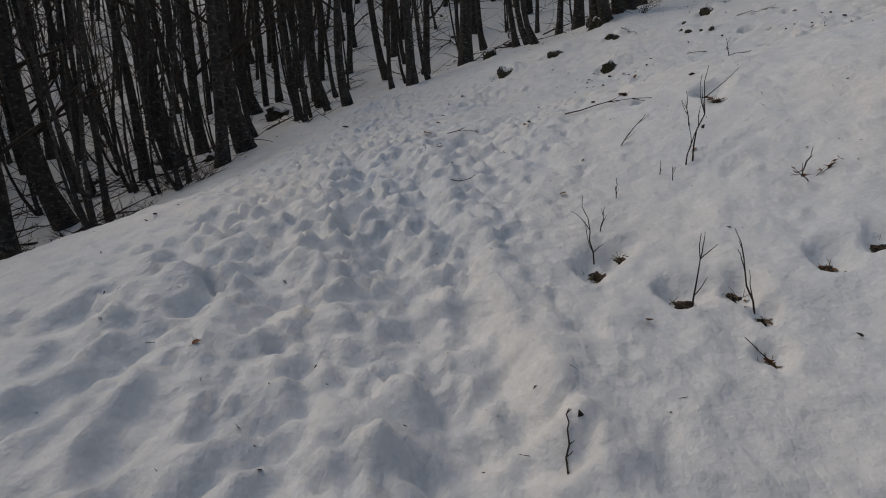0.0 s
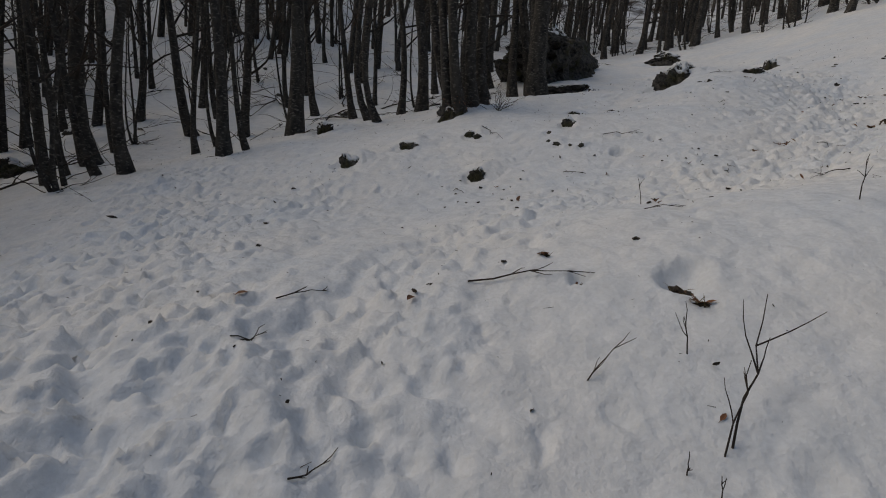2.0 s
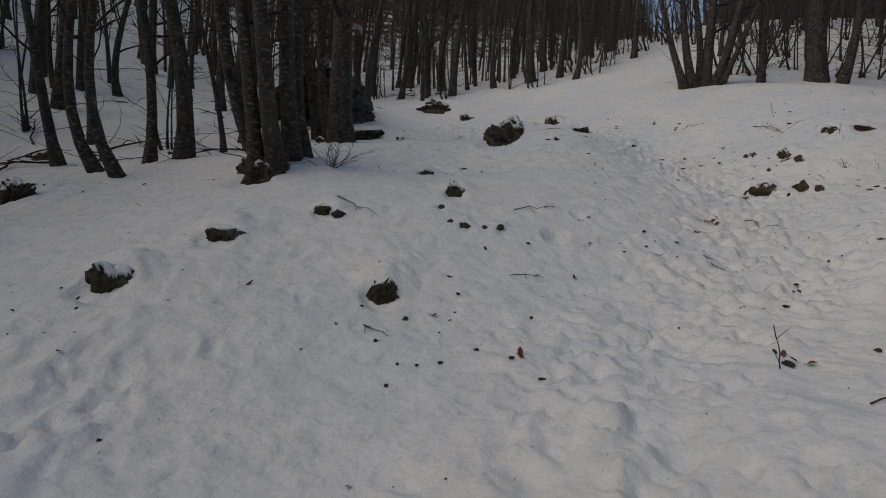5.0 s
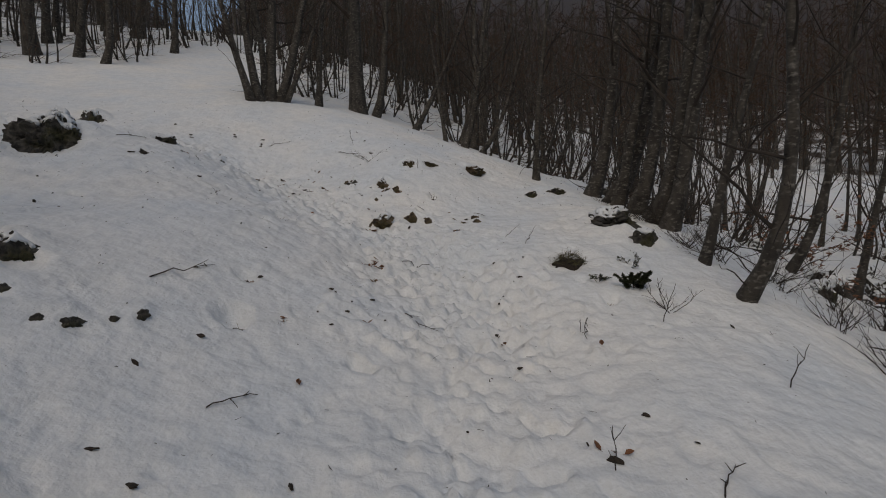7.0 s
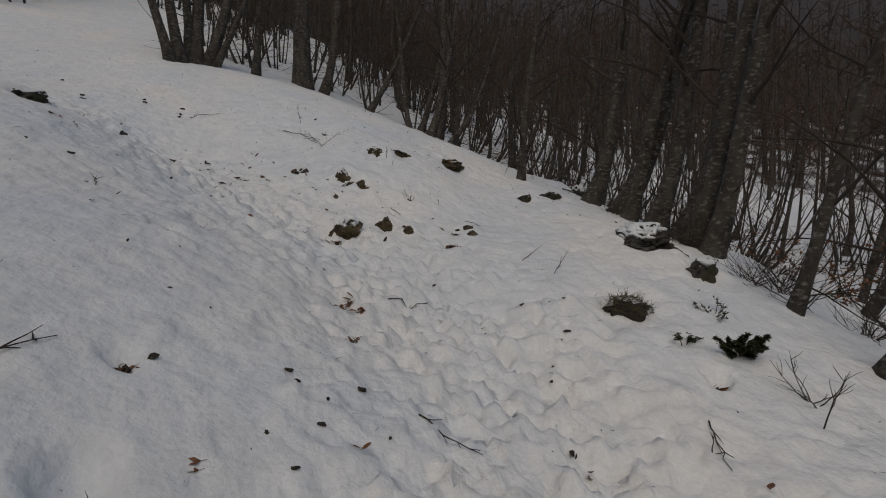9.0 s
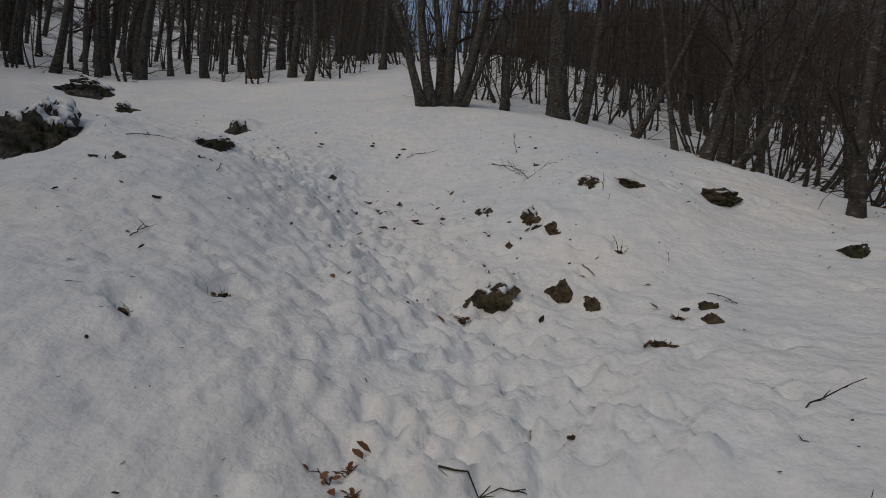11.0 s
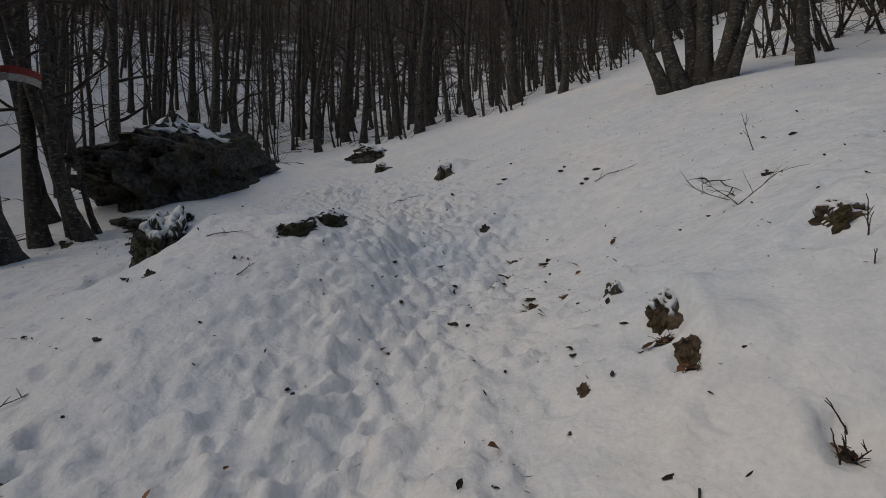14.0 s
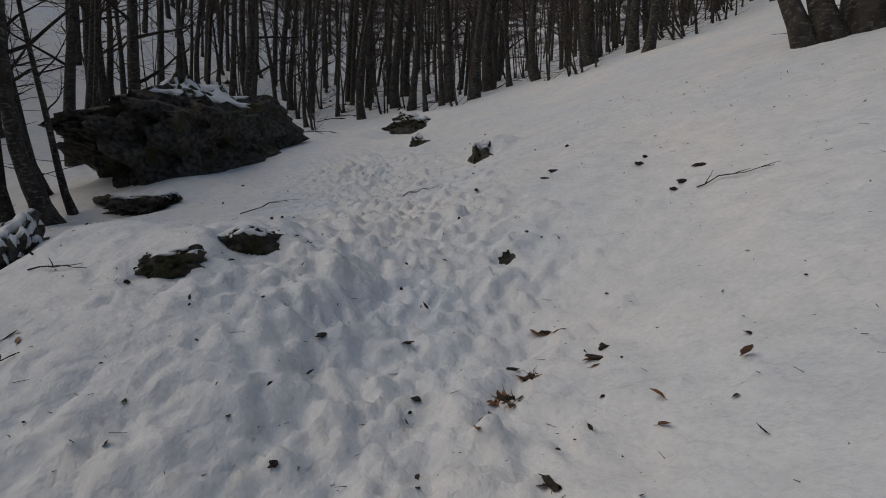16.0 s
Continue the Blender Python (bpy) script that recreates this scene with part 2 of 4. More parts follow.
def stem(trunk, crown, rng, at, r, height, lean, butt=(0, 0), limbs=12, low=0.28, fine=2):
    """One stem of a bare beech: trunk into one shape, limbs and twigs into the other."""
    steps, pts, rad = 14, [], []
    sway = [rng.uniform(-1, 1) for _ in range(4)]
    for k in range(steps + 1):
        s = k / steps
        z = height * (s ** 1.25)
        curve = math.exp(-z / 0.55) - 1
        x = at[0] + lean[0] * z - butt[0] * curve + 0.022 * height * (sway[0] * math.sin(2.3 * s * 3) + sway[1] * s * s)
        y = at[1] + lean[1] * z - butt[1] * curve + 0.022 * height * (sway[2] * math.sin(2.0 * s * 3) + sway[3] * s * s)
        pts.append(Vector((x, y, at[2] - 0.35 + z)))
        rad.append(r * (1 - 0.86 * s) * (1 + 0.45 * math.exp(-max(z - 0.3, 0) / 0.18)))
    trunk.tube(pts, rad, 9 if fine > 1 else 5)
    for k in range(limbs):
        s = low + (0.96 - low) * ((k + rng.random()) / limbs) ** 0.9
        q = min(int(s * steps), steps - 1)
        p = pts[q].lerp(pts[q + 1], s * steps - q)
        turn, up = rng.uniform(0, 6.28), rng.uniform(0.35, 1.2)
        way = Vector((math.cos(turn), math.sin(turn), up))
        length = height * rng.uniform(0.14, 0.27) * (1.1 - 0.6 * s)
        limb = bent(rng, p, way, length, 6, 0.22, 0.12)
        thick = max(0.006, 0.34 * r * (1.1 - s))
        crown.tube(limb, taper(thick, 0.004, 7), 5 if fine > 1 else 3)
        for j in range(4 if fine > 1 else 3):
            a = rng.uniform(0.2, 0.97)
            i = min(int(a * 6), 5)
            b = limb[i].lerp(limb[i + 1], a * 6 - i)
            w = (limb[i + 1] - limb[i]).normalized() + Vector((rng.uniform(-1, 1), rng.uniform(-1, 1), rng.uniform(-0.4, 0.9)))
            sub = bent(rng, b, w, length * rng.uniform(0.25, 0.55), 4, 0.25, 0.08)
            crown.tube(sub, taper(max(0.004, 0.4 * thick * (1.1 - a)), 0.0025, 5), 3)
            if fine > 1:
                for _ in range(1 if limbs == 13 else 2):
                    e = sub[rng.randint(1, 4)]
                    crown.tube(bent(rng, e, w + Vector((rng.uniform(-1, 1), rng.uniform(-1, 1), rng.uniform(-0.5, 0.8))), length * rng.uniform(0.1, 0.25), 2, 0.3), (0.0032, 0.0026, 0.002), 3)
    for _ in range(4):
        s = rng.uniform(0.05, low)
        q = int(s * steps)
        p = pts[q].lerp(pts[q + 1], s * steps - q)
        turn = rng.uniform(0, 6.28)
        crown.tube(bent(rng, p, (math.cos(turn), math.sin(turn), rng.uniform(-0.2, 0.7)), rng.uniform(0.3, 1.1), 5, 0.3), taper(0.009, 0.003, 6), 3)
    return pts, rad


def beech(x, y, stems, seed, label, limbs=12, low=0.28, group="beech trees at the wood's edge", name="beech_tree", twig=None, fine=2, sweep=None):
    """A bare beech with one or more stems: (dx, dy, radius, height, lean x, lean y)."""
    rng = random.Random(seed)
    z = float(ground(x, y))
    tree = new(name)
    tree.location = (x, y, z)
    tagged(tree, label, "tree", group)
    for dx, dy, r, height, lx, ly in stems:
        trunk, crown = Shape(), Shape()
        dz = float(ground(x + dx, y + dy)) - z
        butt = sweep or (-rng.uniform(0.08, 0.48), -rng.uniform(-0.02, 0.30))
        stem(trunk, crown, rng, (dx, dy, dz), r, height, (lx, ly), butt, limbs, low, fine)
        part("trunk", trunk, BARK, tree)
        part("crown", crown, twig or TWIG, tree, "bare leafless branches and twigs")
    return tree


def rock_shape(rng, size, rough=0.35, levels=3, seed=0.0):
    """A broken stone: a sphere cut by planes and roughened. size: its half extents."""
    bm = bmesh.new()
    bmesh.ops.create_icosphere(bm, subdivisions=levels, radius=1.0)
    cuts = [(Vector((rng.uniform(-1, 1), rng.uniform(-1, 1), rng.uniform(-0.5, 1))).normalized(), rng.uniform(0.5, 0.88)) for _ in range(13)]
    for v in bm.verts:
        p = v.co.copy()
        for c, d in cuts:
            over = p.dot(c) - d
            if over > 0:
                p -= c * over * 0.8
        q = p * 1.7 + Vector((seed, seed * 0.7, 3.1))
        p *= 1 + rough * (0.6 * noise.noise(q) + 0.4 * noise.noise(q * 2.6) - 0.45 * abs(noise.noise(q * 4.5)) - 0.3 * abs(noise.noise(q * 10)) + 0.12 * noise.noise(q * 23))
        v.co = Vector((p.x * size[0], p.y * size[1], p.z * size[2]))
    return bm


def finish(bm, name, mat, smooth=True):
    me = bpy.data.meshes.new(name)
    bm.to_mesh(me)
    bm.free()
    me.materials.append(mat)
    if smooth:
        me.polygons.foreach_set("use_smooth", [True] * len(me.polygons))
    return me


def stone(x, y, size, turn, seed, label, sink=0.35, cap=True, levels=3, tilt=0.0, name="rock", mat=None, cover_from=0.60, rough=0.5, base=None, wedge=False):
    """A stone sunk in the snow, with the snow that lies on its top as a part."""
    rng = random.Random(seed)
    bm = rock_shape(rng, size, rough, levels, seed * 1.37)
    if wedge:
        for v in bm.verts:
            u = v.co.x / size[0]
            v.co.z *= min(1.0, 0.30 + 0.85 * (u + 1.0) if u < 0 else 1.0) * (1.0 if u < 0.6 else 1.0 - 0.3 * (u - 0.6))
    lid = bm.copy()
    body = new(name, finish(bm, name, mat or ROCK, False))
    z = (surface(x, y) if base is None else base) - sink * size[2]
    body.matrix_world = pose(x, y, z, tilt, 0, turn)
    tagged(body, label, "rock", "rocks in the snow")
    if cap:
        lid.normal_update()

        def bare_face(f):
            p = f.calc_center_median()
            w = Vector((p.x / size[0], p.y / size[1], p.z / size[2])).normalized()
            return w.z + 0.40 * noise.noise(w * 2.0 + Vector((seed, 0, 0))) < cover_from or f.normal.z < 0.25
        gone = [f for f in lid.faces if bare_face(f)]
        bmesh.ops.delete(lid, geom=gone, context="FACES")
        if lid.faces:
            thick = min(0.09, 0.14 * size[2])
            out = {v: v.normal.copy() for v in lid.verts}
            ext = bmesh.ops.extrude_face_region(lid, geom=list(lid.faces))
            for v in ext["geom"]:
                if isinstance(v, bmesh.types.BMVert):
                    v.co += Vector((0, 0, thick)) + v.normal * 0.004
            for _ in range(6):
                bmesh.ops.smooth_vert(lid, verts=[v for v in ext["geom"] if isinstance(v, bmesh.types.BMVert)], factor=0.5, use_axis_x=True, use_axis_y=True, use_axis_z=True)
            bmesh.ops.recalc_face_normals(lid, faces=list(lid.faces))
            cover = new("snow_cap", finish(lid, "snow_cap", SNOW))
            cover.parent = body
            tagged(cover, "thin cap of white snow")
        else:
            lid.free()
    else:
        lid.free()
    return body


# ---- the snowfield ----
TRAILS = [
    ([(0.1, -3.0), (0.0, 0.9), (-0.15, 1.8), (-0.35, 2.8), (-0.75, 4.6), (-1.05, 6.2), (-1.15, 9.9), (-0.6, 11.0)], 0.62, 130, 0.55, 0.70),
    ([(-0.8, 1.7), (-1.0, 2.2), (-1.1, 2.8), (-1.0, 6.0), (-0.4, 8.1), (0.9, 8.7)], 0.50, 90, 0.55, 0.70),
    ([(-0.2, 2.6), (0.6, 4.3), (1.0, 4.9), (1.7, 5.7), (3.8, 6.4), (4.9, 5.9), (7.2, 6.0)], 0.42, 60, 0.6, 0.75),
    ([(4.6, 6.0), (6.6, 5.6), (7.6, 6.45), (8.4, 7.15), (8.9, 7.7), (10.2, 8.8), (10.7, 9.9), (11.6, 12.6), (12.6, 16.1), (13.5, 20.5)], 0.55, 210, 0.50, 0.62),
]
# ridges (+) and furrows (-) trodden along the way: line, half width, height
FURROWS = [
    ([(-0.75, 5.2), (-0.51, 4.1), (-0.06, 2.5), (0.11, 1.78), (0.27, 1.17), (0.45, 0.2)], 0.14, -0.070),
    ([(0.05, 4.6), (0.29, 3.5), (0.42, 2.87), (0.60, 2.15), (0.74, 1.52), (0.86, 1.0), (1.0, 0.0)], 0.12, 0.060),
    ([(0.02, 3.6), (0.22, 2.7), (0.38, 2.0), (0.52, 1.4), (0.66, 0.6)], 0.10, -0.055),
    ([(-0.7, 3.4), (-0.33, 2.09), (-0.15, 1.41), (-0.09, 0.9), (0.0, 0.2)], 0.12, 0.045),
    ([(-1.1, 3.4), (-0.75, 2.3), (-0.45, 1.5), (-0.35, 0.7)], 0.15, -0.055),
    ([(0.45, 4.6), (0.94, 5.0), (1.65, 5.6), (2.5, 5.75), (4.0, 6.3)], 0.17, -0.060),
    ([(-0.6, 4.9), (0.03, 5.44), (0.5, 6.2), (0.9, 7.2)], 0.15, -0.045),
    ([(-0.3, 4.3), (0.51, 4.84), (1.2, 5.8), (2.4, 6.3)], 0.13, -0.050),
    ([(7.0, 5.9), (7.9, 6.5), (8.5, 6.95), (8.92, 7.4), (9.4, 8.1), (10.2, 9.2), (11.2, 11.0), (12.4, 14.0), (13.7, 18.5)], 0.28, -0.035),
    ([(7.3, 6.9), (8.1, 7.5), (8.7, 8.0), (9.3, 8.7), (10.1, 9.7)], 0.16, 0.045),
    ([(7.6, 5.7), (8.4, 6.35), (8.95, 6.9), (9.6, 7.5), (10.6, 8.7)], 0.14, 0.035),
]
BOOT_PRINTS = [(-1.17, 1.50, 1.3), (-0.90, 1.11, 1.5), (-1.33, 1.20, 1.2), (-1.02, 2.06, 1.6), (-1.55, 1.9, 1.4), (-0.78, 0.75, 1.5), (-1.12, 2.75, 1.7)]
HOLLOWS = []
MOUNDS = []


def axis(lo, a, b, hi, step):
    """Coordinates that are step apart from a to b and ever wider outside."""
    inner = list(np.arange(a, b + step / 2, step))
    right, left, s = [], [], step
    while (right or inner)[-1] < hi:
        s *= 1.12
        right.append((right or inner)[-1] + s)
    s = step
    while (left[-1] if left else inner[0]) > lo:
        s *= 1.12
        left.append((left[-1] if left else inner[0]) - s)
    return np.array(left[::-1] + inner + right)


def near_trail(X, Y, line):
    """Distance of each place from a trail."""
    best = np.full_like(X, 1e9)
    for (x0, y0), (x1, y1) in zip(line, line[1:]):
        dx, dy = x1 - x0, y1 - y0
        t = np.clip(((X - x0) * dx + (Y - y0) * dy) / (dx * dx + dy * dy), 0, 1)
        best = np.minimum(best, np.hypot(X - x0 - t * dx, Y - y0 - t * dy))
    return best


SHEET = []


def build_ground():
    xs, ys = axis(-320, -3.2, 13.2, 320, 0.030), axis(-320, -0.6, 15.6, 320, 0.030)
    X, Y = np.meshgrid(xs, ys)
    Z = ground(X, Y)
    near = np.exp(-np.maximum(np.hypot(X - 5, Y - 7) - 14, 0) / 12)
    out = np.maximum(np.maximum(-3.2 - X, X - 13.2), np.maximum(-0.6 - Y, Y - 15.6)).clip(0)
    fine, medium = np.exp(-(out / 0.6)), np.exp(-(out / 3.0) ** 2)
    trod = np.zeros_like(Z)
    for line, spread, rate, depth, size in TRAILS:
        trod = np.maximum(trod, np.exp(-(near_trail(X, Y, line) / (1.4 * spread)) ** 2))
    patch = 0.75 + 0.35 * swell(X, Y, 1.9, 4) + 0.6 * trod
    Z += near * (0.045 * swell(X, Y, 1.3) + patch * (medium * 0.026 * swell(X, Y, 0.42, 1) + fine * (0.012 * swell(X, Y, 0.20, 2) + 0.013 * swell(X, Y, 0.11, 3) + 0.010 * swell(X, Y, 0.07, 5))))
    Z += near * fine * trod * (0.013 * swell(X, Y, 0.30, 6) - 0.04 + 0.030 * np.abs(swell(X, Y, 0.14, 7)) + 0.020 * swell(X, Y, 0.09, 13))
    rng = random.Random(11)
    tread = np.zeros_like(Z)
    BX, BY = X + 0.05 * swell(X, Y, 0.55, 14) + 0.035 * swell(X, Y, 0.18, 15), Y + 0.05 * swell(X, Y, 0.55, 16) + 0.035 * swell(X, Y, 0.18, 17)
    for line, half, height in FURROWS:
        Z += height * (0.8 + 0.6 * swell(X, Y, 0.37, 18)) * np.exp(-(near_trail(BX, BY, line) / half) ** 2)
    WX, WY = X + 0.045 * swell(X, Y, 0.17, 8) + 0.02 * swell(X, Y, 0.07, 9), Y + 0.045 * swell(X, Y, 0.17, 10) + 0.02 * swell(X, Y, 0.07, 12)

    def dent(x, y, a, b, turn, depth, rim):
        reach = 2.6 * max(a, b)
        i0, i1 = np.searchsorted(xs, (x - reach, x + reach))
        j0, j1 = np.searchsorted(ys, (y - reach, y + reach))
        if i1 - i0 < 3 or j1 - j0 < 3:
            return
        dx, dy = WX[j0:j1, i0:i1] - x, WY[j0:j1, i0:i1] - y
        c, s = math.cos(turn), math.sin(turn)
        q = ((c * dx + s * dy) / a) ** 2 + ((c * dy - s * dx) / b) ** 2
        tread[j0:j1, i0:i1] += -depth * np.exp(-q ** 2) + rim * np.exp(-((np.sqrt(q) - 1.4) / 0.4) ** 2)

    for line, spread, rate, depth, size in TRAILS:
        for (x0, y0), (x1, y1) in zip(line, line[1:]):
            length, turn = math.hypot(x1 - x0, y1 - y0), math.atan2(y1 - y0, x1 - x0)
            for _ in range(int(length * rate)):
                t, off = rng.random(), rng.gauss(0, spread)
                x, y = x0 + t * (x1 - x0) - off * math.sin(turn), y0 + t * (y1 - y0) + off * math.cos(turn)
                dent(x, y, size * (0.045 + 0.13 * rng.random() ** 2), size * rng.uniform(0.035, 0.08), turn + rng.gauss(0, 0.9), rng.uniform(0.012, 0.06) * depth, rng.uniform(0.0, 0.014))
            for _ in range(int(length * rate * 1.3)):
                t, off, lump = rng.random(), rng.gauss(0, 1.15 * spread), rng.uniform(0.03, 0.075)
                dent(x0 + t * (x1 - x0) - off * math.sin(turn), y0 + t * (y1 - y0) + off * math.cos(turn), lump, lump * rng.uniform(0.7, 1.2), rng.uniform(0, 3), -rng.uniform(0.12, 0.42) * lump, 0)
    for x, y, turn in BOOT_PRINTS:
        dent(x, y, 0.19, 0.10, turn, 0.075, 0.010)
    for _ in range(520):
        dent(rng.uniform(-3, 12.6), rng.uniform(-0.6, 12.6), rng.uniform(0.03, 0.12), rng.uniform(0.03, 0.08), rng.uniform(0, 3), rng.uniform(0.01, 0.035), 0.003)

    def smear(a, n):
        c = np.cumsum(np.pad(a, ((n + 1, n), (0, 0)), mode="edge"), axis=0)
        a = (c[2 * n + 1:] - c[:-2 * n - 1]) / (2 * n + 1)
        c = np.cumsum(np.pad(a, ((0, 0), (n + 1, n)), mode="edge"), axis=1)
        return (c[:, 2 * n + 1:] - c[:, :-2 * n - 1]) / (2 * n + 1)

    tread -= 0.75 * smear(smear(tread, 7), 7)
    Z += np.clip(tread, -0.12, 0.07)
    for x, y, size, height in MOUNDS:
        Z += height * np.exp(-((WX - x) ** 2 + (WY - y) ** 2) / (size * size))
    tread[:] = 0
    for x, y, size, depth in HOLLOWS:
        dent(x, y, size, size, 0, depth, 0.1 * depth)
    Z += np.clip(tread, -0.15, 0.03)
    SHEET[:] = [xs, ys, Z]
    w, h = len(xs), len(ys)
    me = bpy.data.meshes.new("ground")
    me.vertices.add(w * h)
    me.vertices.foreach_set("co", np.stack([X, Y, Z], -1).ravel())
    i = np.arange(h - 1)[:, None] * w + np.arange(w - 1)
    quads = np.stack([i, i + 1, i + w + 1, i + w], -1).reshape(-1, 4)
    me.loops.add(quads.size)
    me.loops.foreach_set("vertex_index", quads.ravel())
    me.polygons.add(len(quads))
    me.polygons.foreach_set("loop_start", np.arange(0, quads.size, 4))
    me.polygons.foreach_set("use_smooth", np.ones(len(quads), bool))
    me.update(calc_edges=True)
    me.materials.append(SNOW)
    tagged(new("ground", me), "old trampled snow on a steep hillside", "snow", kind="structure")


def surface(x, y):
    """Height of the snow as it lies."""
    xs, ys, Z = SHEET
    i, j = int(np.searchsorted(xs, x)) - 1, int(np.searchsorted(ys, y)) - 1
    a, b = (x - xs[i]) / (xs[i + 1] - xs[i]), (y - ys[j]) / (ys[j + 1] - ys[j])
    return float((Z[j, i] * (1 - a) + Z[j, i + 1] * a) * (1 - b) + (Z[j + 1, i] * (1 - a) + Z[j + 1, i + 1] * a) * b)


# ---- stones: x, y of the bare foot, half width, height of the bare face, seed ----
BIG_STONES = [
    (8.02, 10.62, 0.46, 0.60, 3), (9.12, 9.58, 0.20, 0.17, 12), (9.58, 9.80, 0.22, 0.18, 13), (12.94, 12.50, 0.24, 0.42, 11), (13.3, 12.75, 0.16, 0.20, 62),
    (14.62, 18.52, 0.88, 0.58, 9), (13.88, 16.36, 0.32, 0.28, 10), (5.58, 10.33, 0.22, 0.19, 4), (4.68, 8.92, 0.14, 0.19, 5), (2.82, 8.07, 0.14, 0.18, 8),
    (3.23, 9.48, 0.12, 0.10, 6), (2.22, 9.59, 0.17, 0.18, 7), (1.30, 9.35, 0.17, 0.26, 38), (1.24, 12.8, 0.33, 0.30, 39), (3.36, 11.1, 0.36, 0.42, 49),
]
SMALL_STONES = [
    (8.29, 6.46, 0.165, 0.21, 21), (8.55, 6.01, 0.085, 0.13, 22), (8.32, 5.79, 0.06, 0.14, 23), (8.39, 5.09, 0.06, 0.09, 24), (8.19, 5.11, 0.06, 0.08, 25),
    (9.67, 6.40, 0.11, 0.21, 26), (9.48, 6.17, 0.075, 0.15, 27), (10.27, 5.88, 0.15, 0.14, 28), (10.42, 5.46, 0.20, 0.12, 29), (10.98, 4.44, 0.29, 0.17, 30),
    (9.24, 6.52, 0.055, 0.07, 31), (10.02, 6.92, 0.12, 0.12, 32), (10.14, 7.01, 0.07, 0.09, 33),
]
MORE_STONES = [
    (7.95, 9.46, 0.065, 0.09, 34), (11.23, 9.36, 0.075, 0.13, 37), (9.72, 3.73, 0.15, 0.12, 42), (10.02, 3.10, 0.18, 0.12, 41),
    (4.39, 8.08, 0.045, 0.055, 46), (4.15, 8.35, 0.065, 0.065, 47), (4.10, 8.50, 0.035, 0.04, 48), (4.29, 8.20, 0.03, 0.035, 35), (4.25, 8.77, 0.04, 0.055, 36), (3.28, 9.30, 0.08, 0.07, 14),
]
SOUTH_STONES = [
    (7.35, 3.30, 0.45, 0.28, 40), (6.66, 3.36, 0.22, 0.24, 63), (7.3, 0.3, 0.34, 0.40, 43), (6.3, 1.2, 0.32, 0.36, 44), (5.85, -3.1, 0.45, 0.4, 45),
    (12.5, 1.0, 0.4, 0.5, 55), (8.2, -1.0, 0.5, 0.55, 56), (9.9, -4.0, 0.5, 0.5, 57), (9.0, -4.9, 0.45, 0.5, 58), (10.7, -3.4, 0.5, 0.5, 59), (11.5, -5.5, 0.6, 0.5, 60), (7.6, -0.4, 0.34, 0.4, 61),
    (8.2, 13.64, 0.20, 0.2, 50), (8.75, 15.9, 0.75, 0.42, 51), (7.45, 15.6, 0.16, 0.16, 52), (-5.9, 23.4, 0.6, 0.8, 53), (-4.5, 14.0, 0.4, 0.4, 54),
    (5.9, 0.4, 0.28, 0.34, 64), (5.2, 0.2, 0.3, 0.3, 65), (8.1, 0.6, 0.4, 0.4, 66), (4.9, 1.3, 0.25, 0.25, 67), (5.5, -1.0, 0.4, 0.35, 68), (6.9, -1.6, 0.4, 0.35, 69),
]
STONES = BIG_STONES + SMALL_STONES + MORE_STONES + SOUTH_STONES
# tufts and holes melted in the snow: x, y, width, kind
TUFTS = [
    (1.16, 2.40, 0.24, 0), (1.30, 2.47, 0.12, 0), (1.48, 2.00, 0.20, 0), (1.70, 1.98, 0.16, 0), (1.74, 1.80, 0.09, 0), (1.66, 1.55, 0.11, 0), (2.15, 1.98, 0.13, 0), (2.42, 1.99, 0.18, 0),
    (2.49, 4.04, 0.24, 0), (2.46, 3.84, 0.12, 1), (2.01, 4.81, 0.09, 1), (2.07, 4.40, 0.10, 0), (6.24, 4.54, 0.50, 2), (5.40, 4.50, 0.13, 0), (7.91, 5.41, 0.24, 1), (8.02, 6.59, 0.09, 1),
    (9.60, 6.30, 0.16, 1), (9.44, 6.12, 0.13, 1), (7.11, 7.71, 0.17, 0), (7.26, 7.84, 0.08, 0), (9.29, 5.59, 0.10, 0), (11.02, 6.54, 0.14, 0), (10.08, 7.64, 0.15, 1), (9.09, 7.88, 0.09, 0),
    (10.68, 8.38, 0.13, 1), (10.46, 8.30, 0.15, 1), (10.18, 7.65, 0.14, 1), (10.25, 7.42, 0.10, 1), (5.31, 7.67, 0.11, 0), (7.35, 8.04, 0.12, 0), (6.61, 7.81, 0.15, 0), (7.12, 7.63, 0.11, 0),
    (4.73, 7.63, 0.20, 0), (4.48, 6.77, 0.10, 0), (-1.04, 2.19, 0.08, 0), (-0.45, 2.90, 0.08, 0), (8.9, 5.9, 0.07, 0), (8.7, 5.6, 0.06, 0), (6.0, 6.65, 0.10, 1), (8.28, 5.28, 0.08, 1),
]


def uphill(x, y):
    gx, gy = float(ground(x + 0.4, y) - ground(x - 0.4, y)), float(ground(x, y + 0.4) - ground(x, y - 0.4))
    n = math.hypot(gx, gy) or 1.0
    return gx / n, gy / n


